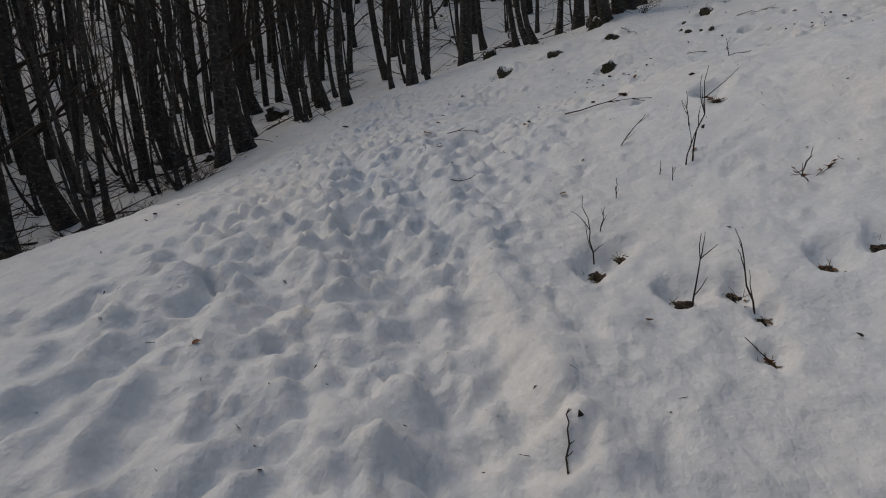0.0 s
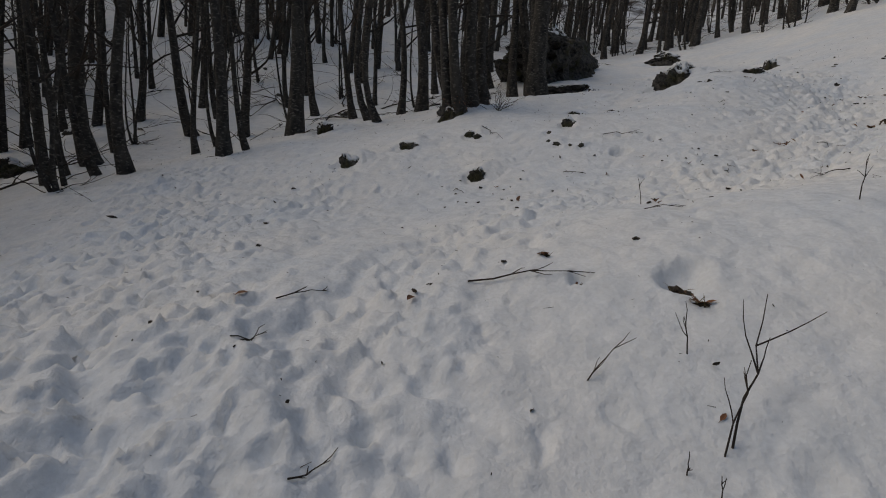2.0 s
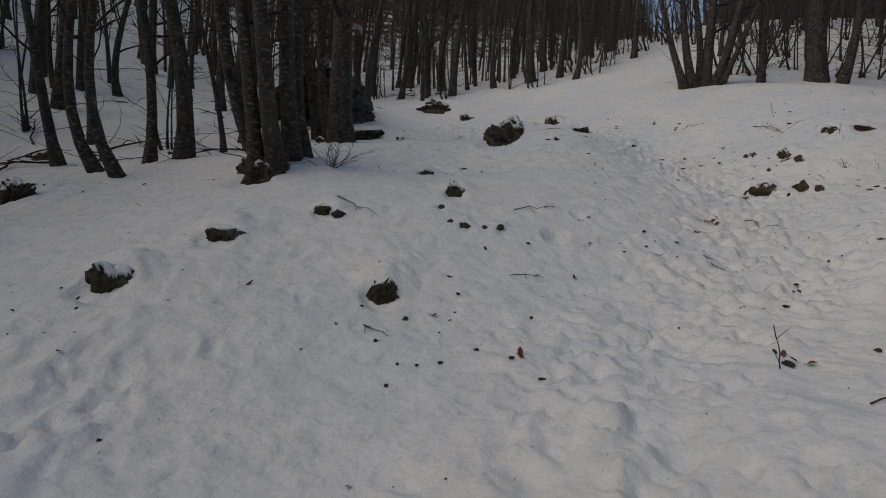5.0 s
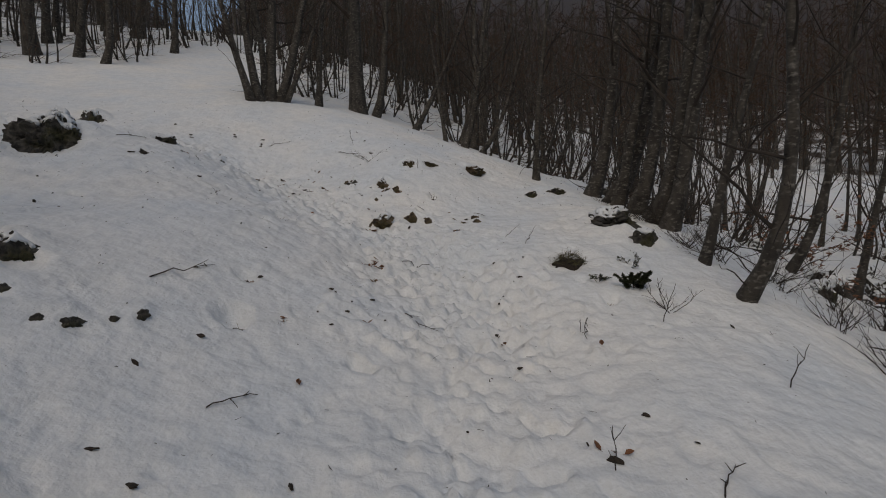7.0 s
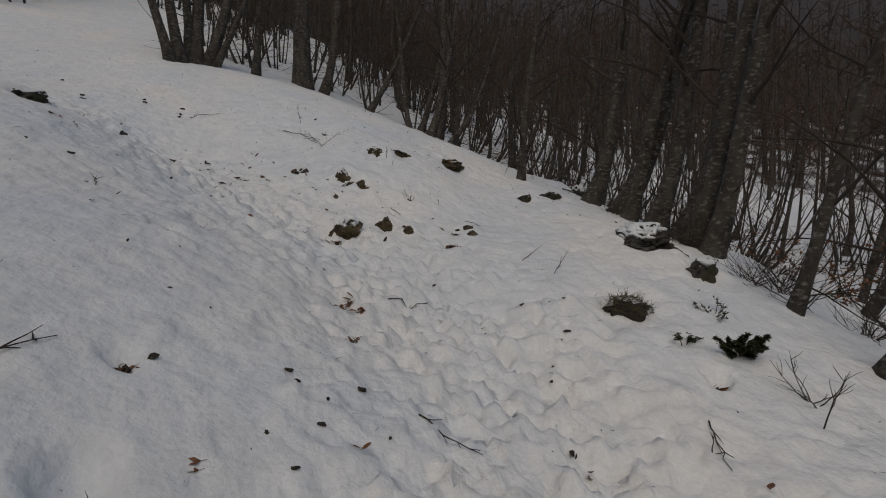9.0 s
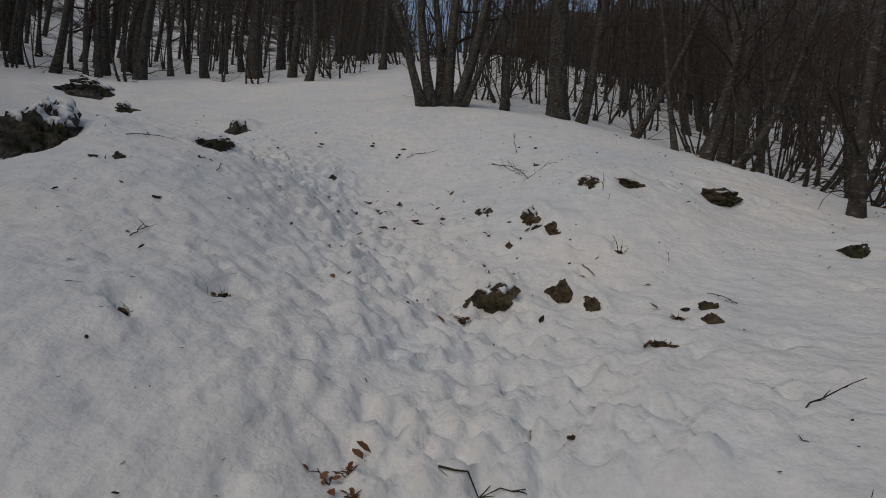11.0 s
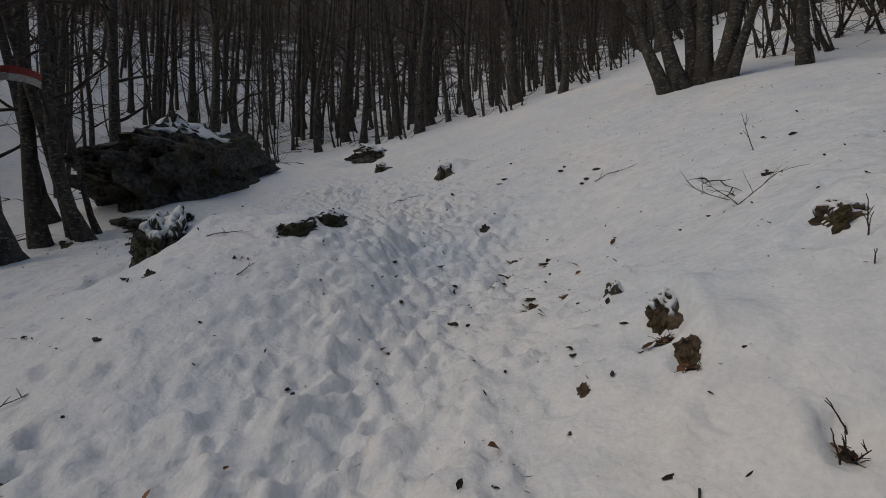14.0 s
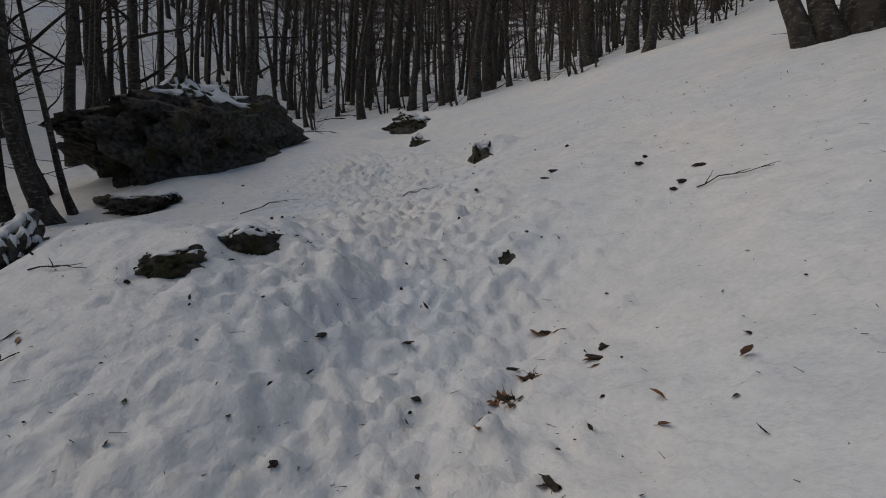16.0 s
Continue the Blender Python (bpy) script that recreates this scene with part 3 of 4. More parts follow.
for x, y, a, h, seed in STONES:
    ux, uy = uphill(x, y)
    MOUNDS.append((x + ux * (1.3 * a + 0.04), y + uy * (1.3 * a + 0.04), 0.95 * a + 0.05, (0.55 if a < 0.3 else 0.3) * h))
    HOLLOWS.append((x - 0.25 * a * ux, y - 0.25 * a * uy, 0.75 * a + 0.03, 0.22 * h + 0.015))
for x, y, w, kind in TUFTS:
    HOLLOWS.append((x, y, 0.45 * w + 0.025, (0.06 + 0.16 * w, 0.02 + 0.05 * w, 0.03)[kind]))
build_ground()
EARTHY = {21, 22, 23, 24, 25, 26, 27, 28, 29, 30, 31, 33}
for x, y, a, h, seed in STONES:
    tan, (ux, uy) = seed in EARTHY, uphill(x, y)
    b = 0.75 * a
    px, py = x + 0.55 * b * ux, y + 0.55 * b * uy
    label = "tan earthy stone half sunk in the snow" if tan else "dark mossy limestone rock poking out of the snow"
    stone(px, py, (1.22 * a, b, (0.82 if h < 0.25 else 0.95) * h), math.degrees(math.atan2(uy, ux)) - 90, seed, label if a > 0.08 else "small grey stone in a melted hollow of the snow", 0.0, a > 0.105, 5 if a > 0.3 else 4, mat=EARTH if tan else ROCK, base=float(ground(x, y)), cover_from=0.45 if a > 0.5 else 0.62, rough=0.62)
stone(9.8, 18.65, (2.95, 1.45, 2.25), 27, 74, "large dark boulder capped with snow beside the trail", 0.0, True, 5, tilt=6, name="boulder", cover_from=0.74, rough=0.55, wedge=True, base=float(ground(10.05, 18.5)) + 0.32)

# ---- trees at the wood's edge: x, y, radius, lean x, lean y ----
EDGE_WEST = [
    (0.80, 13.61, 0.19, -0.03, 0.0), (-0.45, 11.95, 0.125, -0.04, 0.0), (-1.87, 11.80, 0.115, -0.03, -0.01), (-2.42, 12.49, 0.075, -0.12, -0.03),
    (-1.39, 16.38, 0.13, -0.09, -0.01), (-0.02, 12.30, 0.06, -0.06, 0.0), (2.77, 13.47, 0.08, -0.10, 0.03), (3.44, 14.90, 0.10, -0.04, 0.01),
    (3.94, 14.74, 0.16, -0.12, 0.04), (2.58, 16.36, 0.10, -0.15, 0.03), (1.69, 17.62, 0.11, -0.05, 0.01), (-3.20, 13.22, 0.07, -0.03, -0.01),
    (-3.24, 12.52, 0.10, -0.04, -0.01), (4.98, 15.32, 0.06, -0.18, 0.08), (5.59, 18.68, 0.11, -0.07, 0.03), (2.77, 14.29, 0.09, -0.06, 0.02),
    (7.42, 18.22, 0.14, -0.12, -0.01), (7.53, 20.88, 0.15, 0.02, 0.0), (5.70, 15.16, 0.13, -0.02, 0.0), (5.90, 14.60, 0.09, -0.05, 0.0),
]
EDGE_NORTH = [
    (18.13, 22.23, 0.20, -0.02, 0.02), (18.07, 20.60, 0.19, 0.04, -0.03), (20.74, 23.52, 0.25, 0.01, -0.01), (22.96, 28.22, 0.24, 0.01, -0.01),
    (19.74, 19.36, 0.14, 0.0, 0.0), (20.31, 17.67, 0.24, 0.0, 0.0), (20.72, 16.54, 0.15, 0.03, -0.04), (19.74, 15.35, 0.13, -0.01, 0.01),
    (27.30, 17.16, 0.26, 0.0, 0.0), (16.87, 8.01, 0.10, 0.01, -0.02), (17.99, 6.80, 0.28, 0.0, 0.03), (18.14, 6.34, 0.13, 0.01, -0.08),
    (17.73, 5.13, 0.09, -0.06, -0.45), (20.19, 2.30, 0.20, -0.01, -0.05), (17.58, 28.70, 0.20, -0.03, 0.01), (20.08, 29.85, 0.21, 0.03, -0.02),
    (17.54, 25.51, 0.20, 0.04, -0.02), (17.11, 3.68, 0.10, -0.05, -0.22), (11.27, 3.12, 0.075, 0.0, 0.0),
]
EDGE_SOUTH = [
    (6.15, 3.10, 0.060, -0.12, -0.13), (5.50, 3.25, 0.075, -0.09, -0.08), (5.63, 1.30, 0.065, -0.05, -0.04), (6.7, 1.7, 0.06, -0.10, -0.16), (5.0, 2.3, 0.05, -0.16, -0.20),
    (6.44, -2.51, 0.08, -0.16, -0.07), (6.10, -2.25, 0.09, -0.34, -0.16), (8.34, -1.96, 0.07, -0.2, -0.1), (9.77, -2.84, 0.09, -0.1, -0.05),
]
ONE = "bare grey beech with a lichen-spotted trunk rising from the snow"
for k, (x, y, r, lx, ly) in enumerate(EDGE_WEST + EDGE_NORTH + EDGE_SOUTH):
    thin = y < 4
    beech(x, y, [(0, 0, r, 5.5 + 28 * r if not thin else 4.5 + 25 * r, lx, ly)], 100 + k, ONE, 12, 0.2 if thin else 0.3)
beech(3.95, 11.3, [(-0.35, 0.05, 0.10, 9, -0.12, 0.05), (-0.15, -0.2, 0.115, 9.5, -0.08, 0.04), (0.12, 0.0, 0.12, 10, -0.05, 0.03), (0.40, 0.1, 0.125, 10, -0.02, 0.02), (0.0, 0.35, 0.10, 9, -0.16, 0.08)], 301, "many-stemmed bare beech with a few brown leaves at its foot")
marked = beech(6.95, 14.0, [(0, 0, 0.27, 11, 0.0, 0.0)], 302, "bare beech with a red and white trail mark on its trunk")
beech(7.75, 15.9, [(0.2, -0.1, 0.12, 9, -0.16, -0.02), (0.0, 0.15, 0.13, 9, -0.22, 0.0), (-0.5, 0.2, 0.15, 10, -0.03, 0.0), (0.35, 0.3, 0.06, 7, -0.08, 0.05)], 306, "many-stemmed leaning beech beside the boulder")
beech(16.2, 9.35, [(-0.25, 0.35, 0.12, 6, -0.22, 0.36), (-0.1, 0.15, 0.14, 7, -0.06, 0.14), (0.05, -0.05, 0.17, 8, 0.02, -0.02), (0.2, -0.2, 0.15, 7, 0.05, -0.22), (0.1, 0.2, 0.12, 7, 0.0, 0.1), (0.15, -0.35, 0.09, 5, 0.0, -0.4)], 303, "many-stemmed bare beech with splayed crooked stems")
beech(14.2, 4.15, [(0, 0, 0.10, 6, -0.02, -0.17), (0.2, 0.3, 0.06, 5, 0.1, 0.2), (-0.2, -0.3, 0.06, 5, -0.1, -0.35)], 304, "small many-stemmed beech with leaning stems")
beech(8.8, 2.6, [(1.35, 0.0, 0.13, 8, -0.03, -0.10), (0.72, -0.05, 0.15, 9, -0.10, -0.24), (0.25, 0.0, 0.10, 8, -0.05, -0.14), (-0.22, 0.05, 0.13, 9, -0.04, -0.10), (-0.55, 0.02, 0.10, 8, -0.05, -0.13), (-0.95, 0.08, 0.13, 9, -0.06, -0.12), (-1.32, 0.12, 0.12, 9, -0.04, -0.12)], 305, "clump of bare beech stems with pale lichen patches", sweep=(-0.10, -0.34))

# the trail mark on its trunk
for name, mat, lift in (("red_mark", RED, 2.50), ("white_mark", WHITE, 2.40)):
    band = Shape()
    rows = 7
    for k in range(rows):
        a = math.radians(-170 + 160 * k / (rows - 1))
        for dz in (0.0, 0.098):
            band.v.append(Vector((0.250 * math.cos(a), 0.250 * math.sin(a), lift + dz)))
    band.f = [(2 * k, 2 * k + 2, 2 * k + 3, 2 * k + 1) for k in range(rows - 1)]
    part(name, band, mat, marked, name.split("_")[0] + " paint stripe of a trail mark")

# ---- the wood: shared trees round the clearing ----
CLEARING = [(-6, -8), (-4.0, 2.0), (-4.3, 6), (-3.6, 10.5), (-1.5, 11.4), (0.5, 12.6), (2.8, 13.2), (5.2, 13.2), (7.0, 14.8), (7.2, 19.5), (12.0, 19.5), (15.0, 23), (17.6, 19.0), (20.0, 14.5), (25, 14), (26, 11.5), (18.6, 9.2), (18.4, 5.6), (12.6, 3.0), (9.0, 1.0), (6.6, 1.2), (4.8, 1.8), (4.2, -2.0), (3.5, -8)]


def inside(x, y, poly):
    hit = False
    for (x0, y0), (x1, y1) in zip(poly, poly[1:] + poly[:1]):
        if (y0 > y) != (y1 > y) and x < x0 + (y - y0) * (x1 - x0) / (y1 - y0):
            hit = not hit
    return hit


def edge_distance(x, y, poly):
    best = 1e9
    for (x0, y0), (x1, y1) in zip(poly, poly[1:] + poly[:1]):
        dx, dy = x1 - x0, y1 - y0
        t = max(0, min(1, ((x - x0) * dx + (y - y0) * dy) / (dx * dx + dy * dy)))
        best = min(best, math.hypot(x - x0 - t * dx, y - y0 - t * dy))
    return best


def plant_wood():
    rng = random.Random(5)
    kinds = []
    for k in range(7):
        r = 0.06 + 0.014 * k
        kinds.append(beech(0, 0, [(0, 0, r, 7.0 + 0.5 * k, rng.uniform(-0.05, 0.03), rng.uniform(-0.03, 0.03))], 400 + k, "slender bare beech in the snowy wood", 13, 0.22, "beech trees of the wood"))
    bushes = []
    for k in range(3):
        stems = [(rng.uniform(-0.3, 0.3), rng.uniform(-0.3, 0.3), rng.uniform(0.018, 0.035), rng.uniform(3.5, 5.5), rng.uniform(-0.4, 0.25), rng.uniform(-0.4, 0.25)) for _ in range(6)]
        bushes.append(beech(0, 0, stems, 430 + k, "brown thicket of thin bare leaning stems", 6, 0.2, "thickets of the wood", "thicket", BRUSH, 1))
    poles = []
    for k in range(3):
        poles.append(beech(0, 0, [(rng.uniform(-0.15, 0.15), rng.uniform(-0.15, 0.15), rng.uniform(0.02, 0.04), rng.uniform(4, 6), rng.uniform(-0.1, 0.08), rng.uniform(-0.06, 0.06)) for _ in range(3)], 440 + k, "group of thin bare beech saplings in the snow", 8, 0.15, "saplings of the wood", "sapling_group", None, 1))
    taken = [(x, y) for x, y, *_ in EDGE_WEST + EDGE_NORTH + EDGE_SOUTH] + [(3.95, 11.3), (6.95, 14.0), (16.2, 9.35), (8.8, 2.6), (9.8, 2.6), (14.2, 4.15), (10.55, 18.7)]
    used = set()
    count = tries = 0
    while count < 560 and tries < 60000:
        tries += 1
        x, y = rng.uniform(-18, 34), rng.uniform(-14, 36)
        if inside(x, y, CLEARING):
            continue
        d = edge_distance(x, y, CLEARING)
        if d > 15 or rng.random() > math.exp(-d / (7 if x < 4 else 9)) or (x > 4 and not (x > 13 and y < 17) and rng.random() < 0.35):
            continue
        south, west, east = y < 8 and x > 4, x < 4 and y > 1, x > 13 and y < 17
        gap = 1.0 if east else 2.1 if south else (0.74 if x < -2 and west else (1.25 if west else 1.5 if x < 11 and y > 14 else 0.95))
        if any((x - a) ** 2 + (y - b) ** 2 < gap * gap for a, b in taken) or math.hypot(x - 10.55, y - 18.7) < 3 or math.hypot(x - 0.1, y) < 3:
            continue
        taken.append((x, y))
        count += 1
        pool = bushes if (south or east) and rng.random() < (0.7 if east else 0.75) else (kinds if count % 5 < 3 else poles)
        kind = rng.choice(pool)
        s = rng.uniform(0.85, 1.2)
        m = pose(x, y, float(ground(x, y)), rng.uniform(-4, 4), rng.uniform(-4, 4), rng.uniform(-40, 40)) @ Matrix.Scale(s, 4)
        if kind.name in used:
            copy_thing(kind, m)
        else:
            used.add(kind.name)
            kind.matrix_basis = m
    return taken


def far_wood():
    rng = random.Random(6)
    trunks, twigs = Shape(), Shape()
    count = 0
    while count < 3900:
        a, d = rng.uniform(0, 6.283), 14 + 92 * rng.random() ** 0.85
        x, y = 7 + d * math.cos(a), 8 + d * math.sin(a)
        if inside(x, y, CLEARING) or edge_distance(x, y, CLEARING) < 4 or abs(a - 0.29) < 0.045 or (rng.random() < 0.55 and y > 8 and x > 0 and d < 60) or (rng.random() < 0.9 and y < 2 and d < 34) or (rng.random() < 0.4 and d > 70):
            continue
        count += 1
        z, h, r = float(ground(x, y)), rng.uniform(6, 10), rng.uniform(0.05, 0.13)
        lx, ly = rng.gauss(0, 0.05), rng.gauss(0, 0.05)
        pts = [Vector((x + lx * h * s + 0.1 * rng.uniform(-1, 1), y + ly * h * s + 0.1 * rng.uniform(-1, 1), z - 0.2 + h * s)) for s in (0, 0.3, 0.65, 1)]
        trunks.tube(pts, [r * 1.2, r, 0.7 * r, 0.1 * r], 4)
        wide = 0.012 + 0.0004 * d
        for _ in range(10 if d < 60 else 7):
            s, t = rng.uniform(0.12, 0.97), rng.uniform(0, 6.283)
            p = Vector((x + lx * h * s, y + ly * h * s, z + h * s))
            limb = bent(rng, p, (math.cos(t), math.sin(t), rng.uniform(0.2, 1.3)), h * rng.uniform(0.1, 0.25), 2, 0.3)
            twigs.tube(limb, (1.5 * wide, wide, 0.4 * wide), 3)
            for _ in range(2):
                w = Vector((rng.uniform(-1, 1), rng.uniform(-1, 1), rng.uniform(-0.3, 1)))
                twigs.tube(bent(rng, limb[rng.randint(1, 2)], w, rng.uniform(0.5, 1.3), 1, 0.2), (0.7 * wide, 0.3 * wide), 3)
    wood = new("far_wood")
    tagged(wood, "distant bare beech wood on the snowy hillside", "woods", kind="stuff")
    part("trunks", trunks, BARK, wood)
    part("branches", twigs, BRUSH, wood)


plant_wood()
far_wood()

# ---- twigs standing in the snow: x, y, reach x, reach y, height ----
STANDING = [
    (1.48, 1.93, 0.0, 0.01, 0.39), (1.73, 1.81, -0.12, 0.08, 0.41), (1.15, 2.50, -0.10, 0.03, 0.41), (1.99, 3.17, 0.02, -0.01, 0.64), (1.67, 1.55, -0.10, 0.07, 0.10),
    (2.39, 2.61, 0.02, -0.02, 0.18), (1.64, 3.71, 0.17, -0.06, 0.26), (1.77, 3.17, -0.01, 0.0, 0.10), (3.39, 5.52, -0.05, 0.04, 0.24), (2.13, 3.59, -0.04, 0.03, 0.26),
    (1.80, 3.03, -0.01, 0.01, 0.10), (1.42, 3.01, -0.01, 0.01, 0.14), (1.23, 2.69, 0.01, -0.01, 0.16), (1.94, 3.16, 0.05, 0.0, 0.40),
]
STANDING_EAST = [
    (6.87, 4.83, -0.02, -0.14, 0.22), (4.91, 4.29, -0.08, -0.07, 0.32), (3.90, 4.05, -0.09, -0.06, 0.29), (4.90, 5.02, 0.0, 0.0, 0.10), (7.22, 4.98, -0.09, -0.18, 0.16),
    (9.24, 5.60, 0.0, 0.02, 0.10), (9.16, 5.23, 0.0, 0.0, 0.09), (12.05, 6.90, -0.03, 0.08, 0.32), (10.00, 5.68, 0.0, -0.01, 0.06), (9.33, 5.60, -0.02, 0.05, 0.10), (10.18, 5.74, 0.0, 0.0, 0.18),
]
STANDING_WEST = [(-4.87, 9.40, -0.44, -0.24, 0.55), (-5.27, 7.68, -0.45, -0.32, 0.33), (-1.95, 9.78, -0.37, -0.10, 0.25), (-4.65, 8.27, -0.09, -0.06, 0.45), (-4.24, 6.51, 0.1, -0.2, 0.5), (-4.00, 5.40, -0.3, 0.1, 0.6)]


def standing_twig(x, y, dx, dy, h, seed, forks=3):
    rng, sh = random.Random(seed), Shape()
    tip = Vector((dx, dy, h))
    pts = [Vector((0, 0, -0.03))]
    for k in range(1, 7):
        s = k / 6
        pts.append(tip * s + Vector((rng.uniform(-1, 1), rng.uniform(-1, 1), 0)) * 0.035 * h * (1 if k < 6 else 0))
    thick = 0.0028 + 0.005 * h
    sh.tube(pts, taper(thick, 0.0016, 7), 6)
    for _ in range(forks):
        k = rng.randint(1, 4)
        way = (pts[k + 1] - pts[k]).normalized() + Vector((rng.uniform(-1, 1), rng.uniform(-1, 1), rng.uniform(0, 0.5)))
        side = bent(rng, pts[k], way, h * rng.uniform(0.2, 0.5), 4, 0.2, 0.15)
        sh.tube(side, taper(thick * 0.65, 0.0013, 5), 5)
    ob = new("twig", sh.mesh("twig", TWIG))
    ob.location = (x, y, surface(x, y))
    return tagged(ob, "thin bare brown twig standing up out of the snow", "twig", "twigs in the snow")


for k, row in enumerate(STANDING + STANDING_EAST + STANDING_WEST):
    standing_twig(*row, 500 + k, 3 if row[4] > 0.15 else 2)

# ---- twigs lying on the snow, from end to end ----
LYING = [
    (0.67, 1.08, 0.71, 1.26), (1.44, 4.73, 2.08, 4.41), (0.05, 4.45, 0.19, 4.76), (0.29, 3.56, 0.48, 3.70), (0.03, 4.57, 0.21, 4.68), (0.27, 5.00, 0.60, 5.18),
    (3.83, 7.58, 4.04, 7.35), (6.64, 6.31, 6.67, 6.00), (4.85, 8.20, 5.27, 7.91), (2.48, 7.90, 2.51, 7.65), (3.10, 5.15, 3.29, 4.93), (5.32, 6.39, 5.09, 6.16),
    (5.06, 4.89, 4.79, 5.03), (8.59, 5.06, 8.52, 4.89), (7.13, 8.37, 7.30, 8.44), (8.48, 10.02, 8.75, 9.73), (8.46, 8.96, 8.61, 9.04), (8.98, 5.88, 8.86, 5.78),
    (10.03, 13.46, 10.90, 13.96), (12.33, 8.71, 12.48, 8.28), (11.75, 7.2, 11.15, 6.65), (11.62, 11.95, 11.85, 11.41), (3.48, 9.55, 3.59, 9.01),
]


def lying_twig(x0, y0, x1, y1, seed, stout=1.0):
    rng, sh = random.Random(seed), Shape()
    z0, length = surface(x0, y0), math.hypot(x1 - x0, y1 - y0)
    pts = []
    for k in range(7):
        s = k / 6
        x, y = x0 + s * (x1 - x0) + rng.uniform(-1, 1) * 0.04 * length, y0 + s * (y1 - y0) + rng.uniform(-1, 1) * 0.04 * length
        pts.append(Vector((x - x0, y - y0, surface(x, y) - z0 + 0.008 + 0.05 * length * math.sin(3.1 * s))))
    thick = stout * (0.003 + 0.005 * min(length, 0.8 * stout))
    sh.tube(pts, taper(thick, 0.0018, 7), 6)
    for _ in range(4):
        k = rng.randint(1, 5)
        way = (pts[k + 1] - pts[k]).normalized() + Vector((rng.uniform(-1, 1), rng.uniform(-1, 1), rng.uniform(-0.25, 0.3)))
        sh.tube(bent(rng, pts[k], way, length * rng.uniform(0.12, 0.35), 3, 0.2), taper(thick * 0.7, 0.0014, 4), 5)
    ob = new("fallen_twig", sh.mesh("fallen_twig", TWIG))
    ob.location = (x0, y0, z0)
    return tagged(ob, "forked fallen twig lying on the snow", "twig", "fallen twigs")


for k, row in enumerate(LYING):
    lying_twig(*row, 600 + k)

# ---- dead leaves: x, y ----
LEAVES = [
    (-0.87, 1.57), (1.22, 1.84), (-0.48, 2.91), (2.02, 3.27), (1.08, 3.23), (0.02, 5.07), (1.06, 4.71), (3.53, 5.53), (2.79, 6.78), (4.23, 7.15), (3.51, 5.46), (6.42, 6.64), (4.85, 7.31),
    (5.01, 5.63), (5.04, 6.72), (7.85, 5.51), (6.59, 6.60), (8.02, 6.62), (7.85, 6.66), (8.37, 5.38), (8.76, 5.44), (7.69, 7.35), (8.96, 7.80), (9.52, 6.39), (9.42, 6.68), (10.94, 8.62),
    (10.40, 8.27), (10.97, 8.58), (10.85, 8.18), (10.17, 8.11), (10.74, 7.69), (10.63, 7.64), (10.45, 8.26), (10.25, 7.76), (11.00, 7.57), (9.73, 8.85), (8.59, 9.12), (10.09, 8.74), (2.93, 7.65),
    (2.93, 7.66), (4.21, 7.16), (2.8, 6.76), (4.63, 4.97), (3.49, 5.42), (4.88, 7.31), (5.06, 6.72), (5.04, 5.61), (6.62, 6.58), (0.02, 5.12), (9.57, 6.43), (9.89, 7.3), (9.03, 7.87), (8.88, 6.65), (8.0, 7.43), (8.64, 7.34), (9.3, 7.96), (9.94, 7.35), (10.89, 8.2), (10.95, 8.65), (10.21, 8.14), (8.53, 9.16),
]


def dead_leaf(x, y, seed):
    rng, sh = random.Random(seed), Shape()
    turn, length = rng.uniform(0, 6.28), rng.uniform(0.045, 0.085)
    along = Vector((math.cos(turn), math.sin(turn), rng.uniform(-0.1, 0.5)))
    sh.leaf(Vector((0, 0, 0.004)), along, Vector((rng.uniform(-0.5, 0.5), rng.uniform(-0.5, 0.5), 1)), length, length * rng.uniform(0.4, 0.65), rng.uniform(-0.3, 0.5))
    sh.tube([Vector((0, 0, 0.004)), along * (-0.25 * length) + Vector((0, 0, 0.006))], (0.0012, 0.001), 4)
    ob = new("dead_leaf", sh.mesh("dead_leaf", LEAF))
    ob.location = (x, y, surface(x, y))
    return tagged(ob, "curled brown dead beech leaf on the snow", "leaf", "dead leaves")


for k, (x, y) in enumerate(LEAVES):
    dead_leaf(x, y, 700 + k)


# ---- tufts and bare patches in melted holes ----
MOSSY = plain_material("mossy_grass", (0.035, 0.034, 0.012), (0.11, 0.10, 0.04), 14)


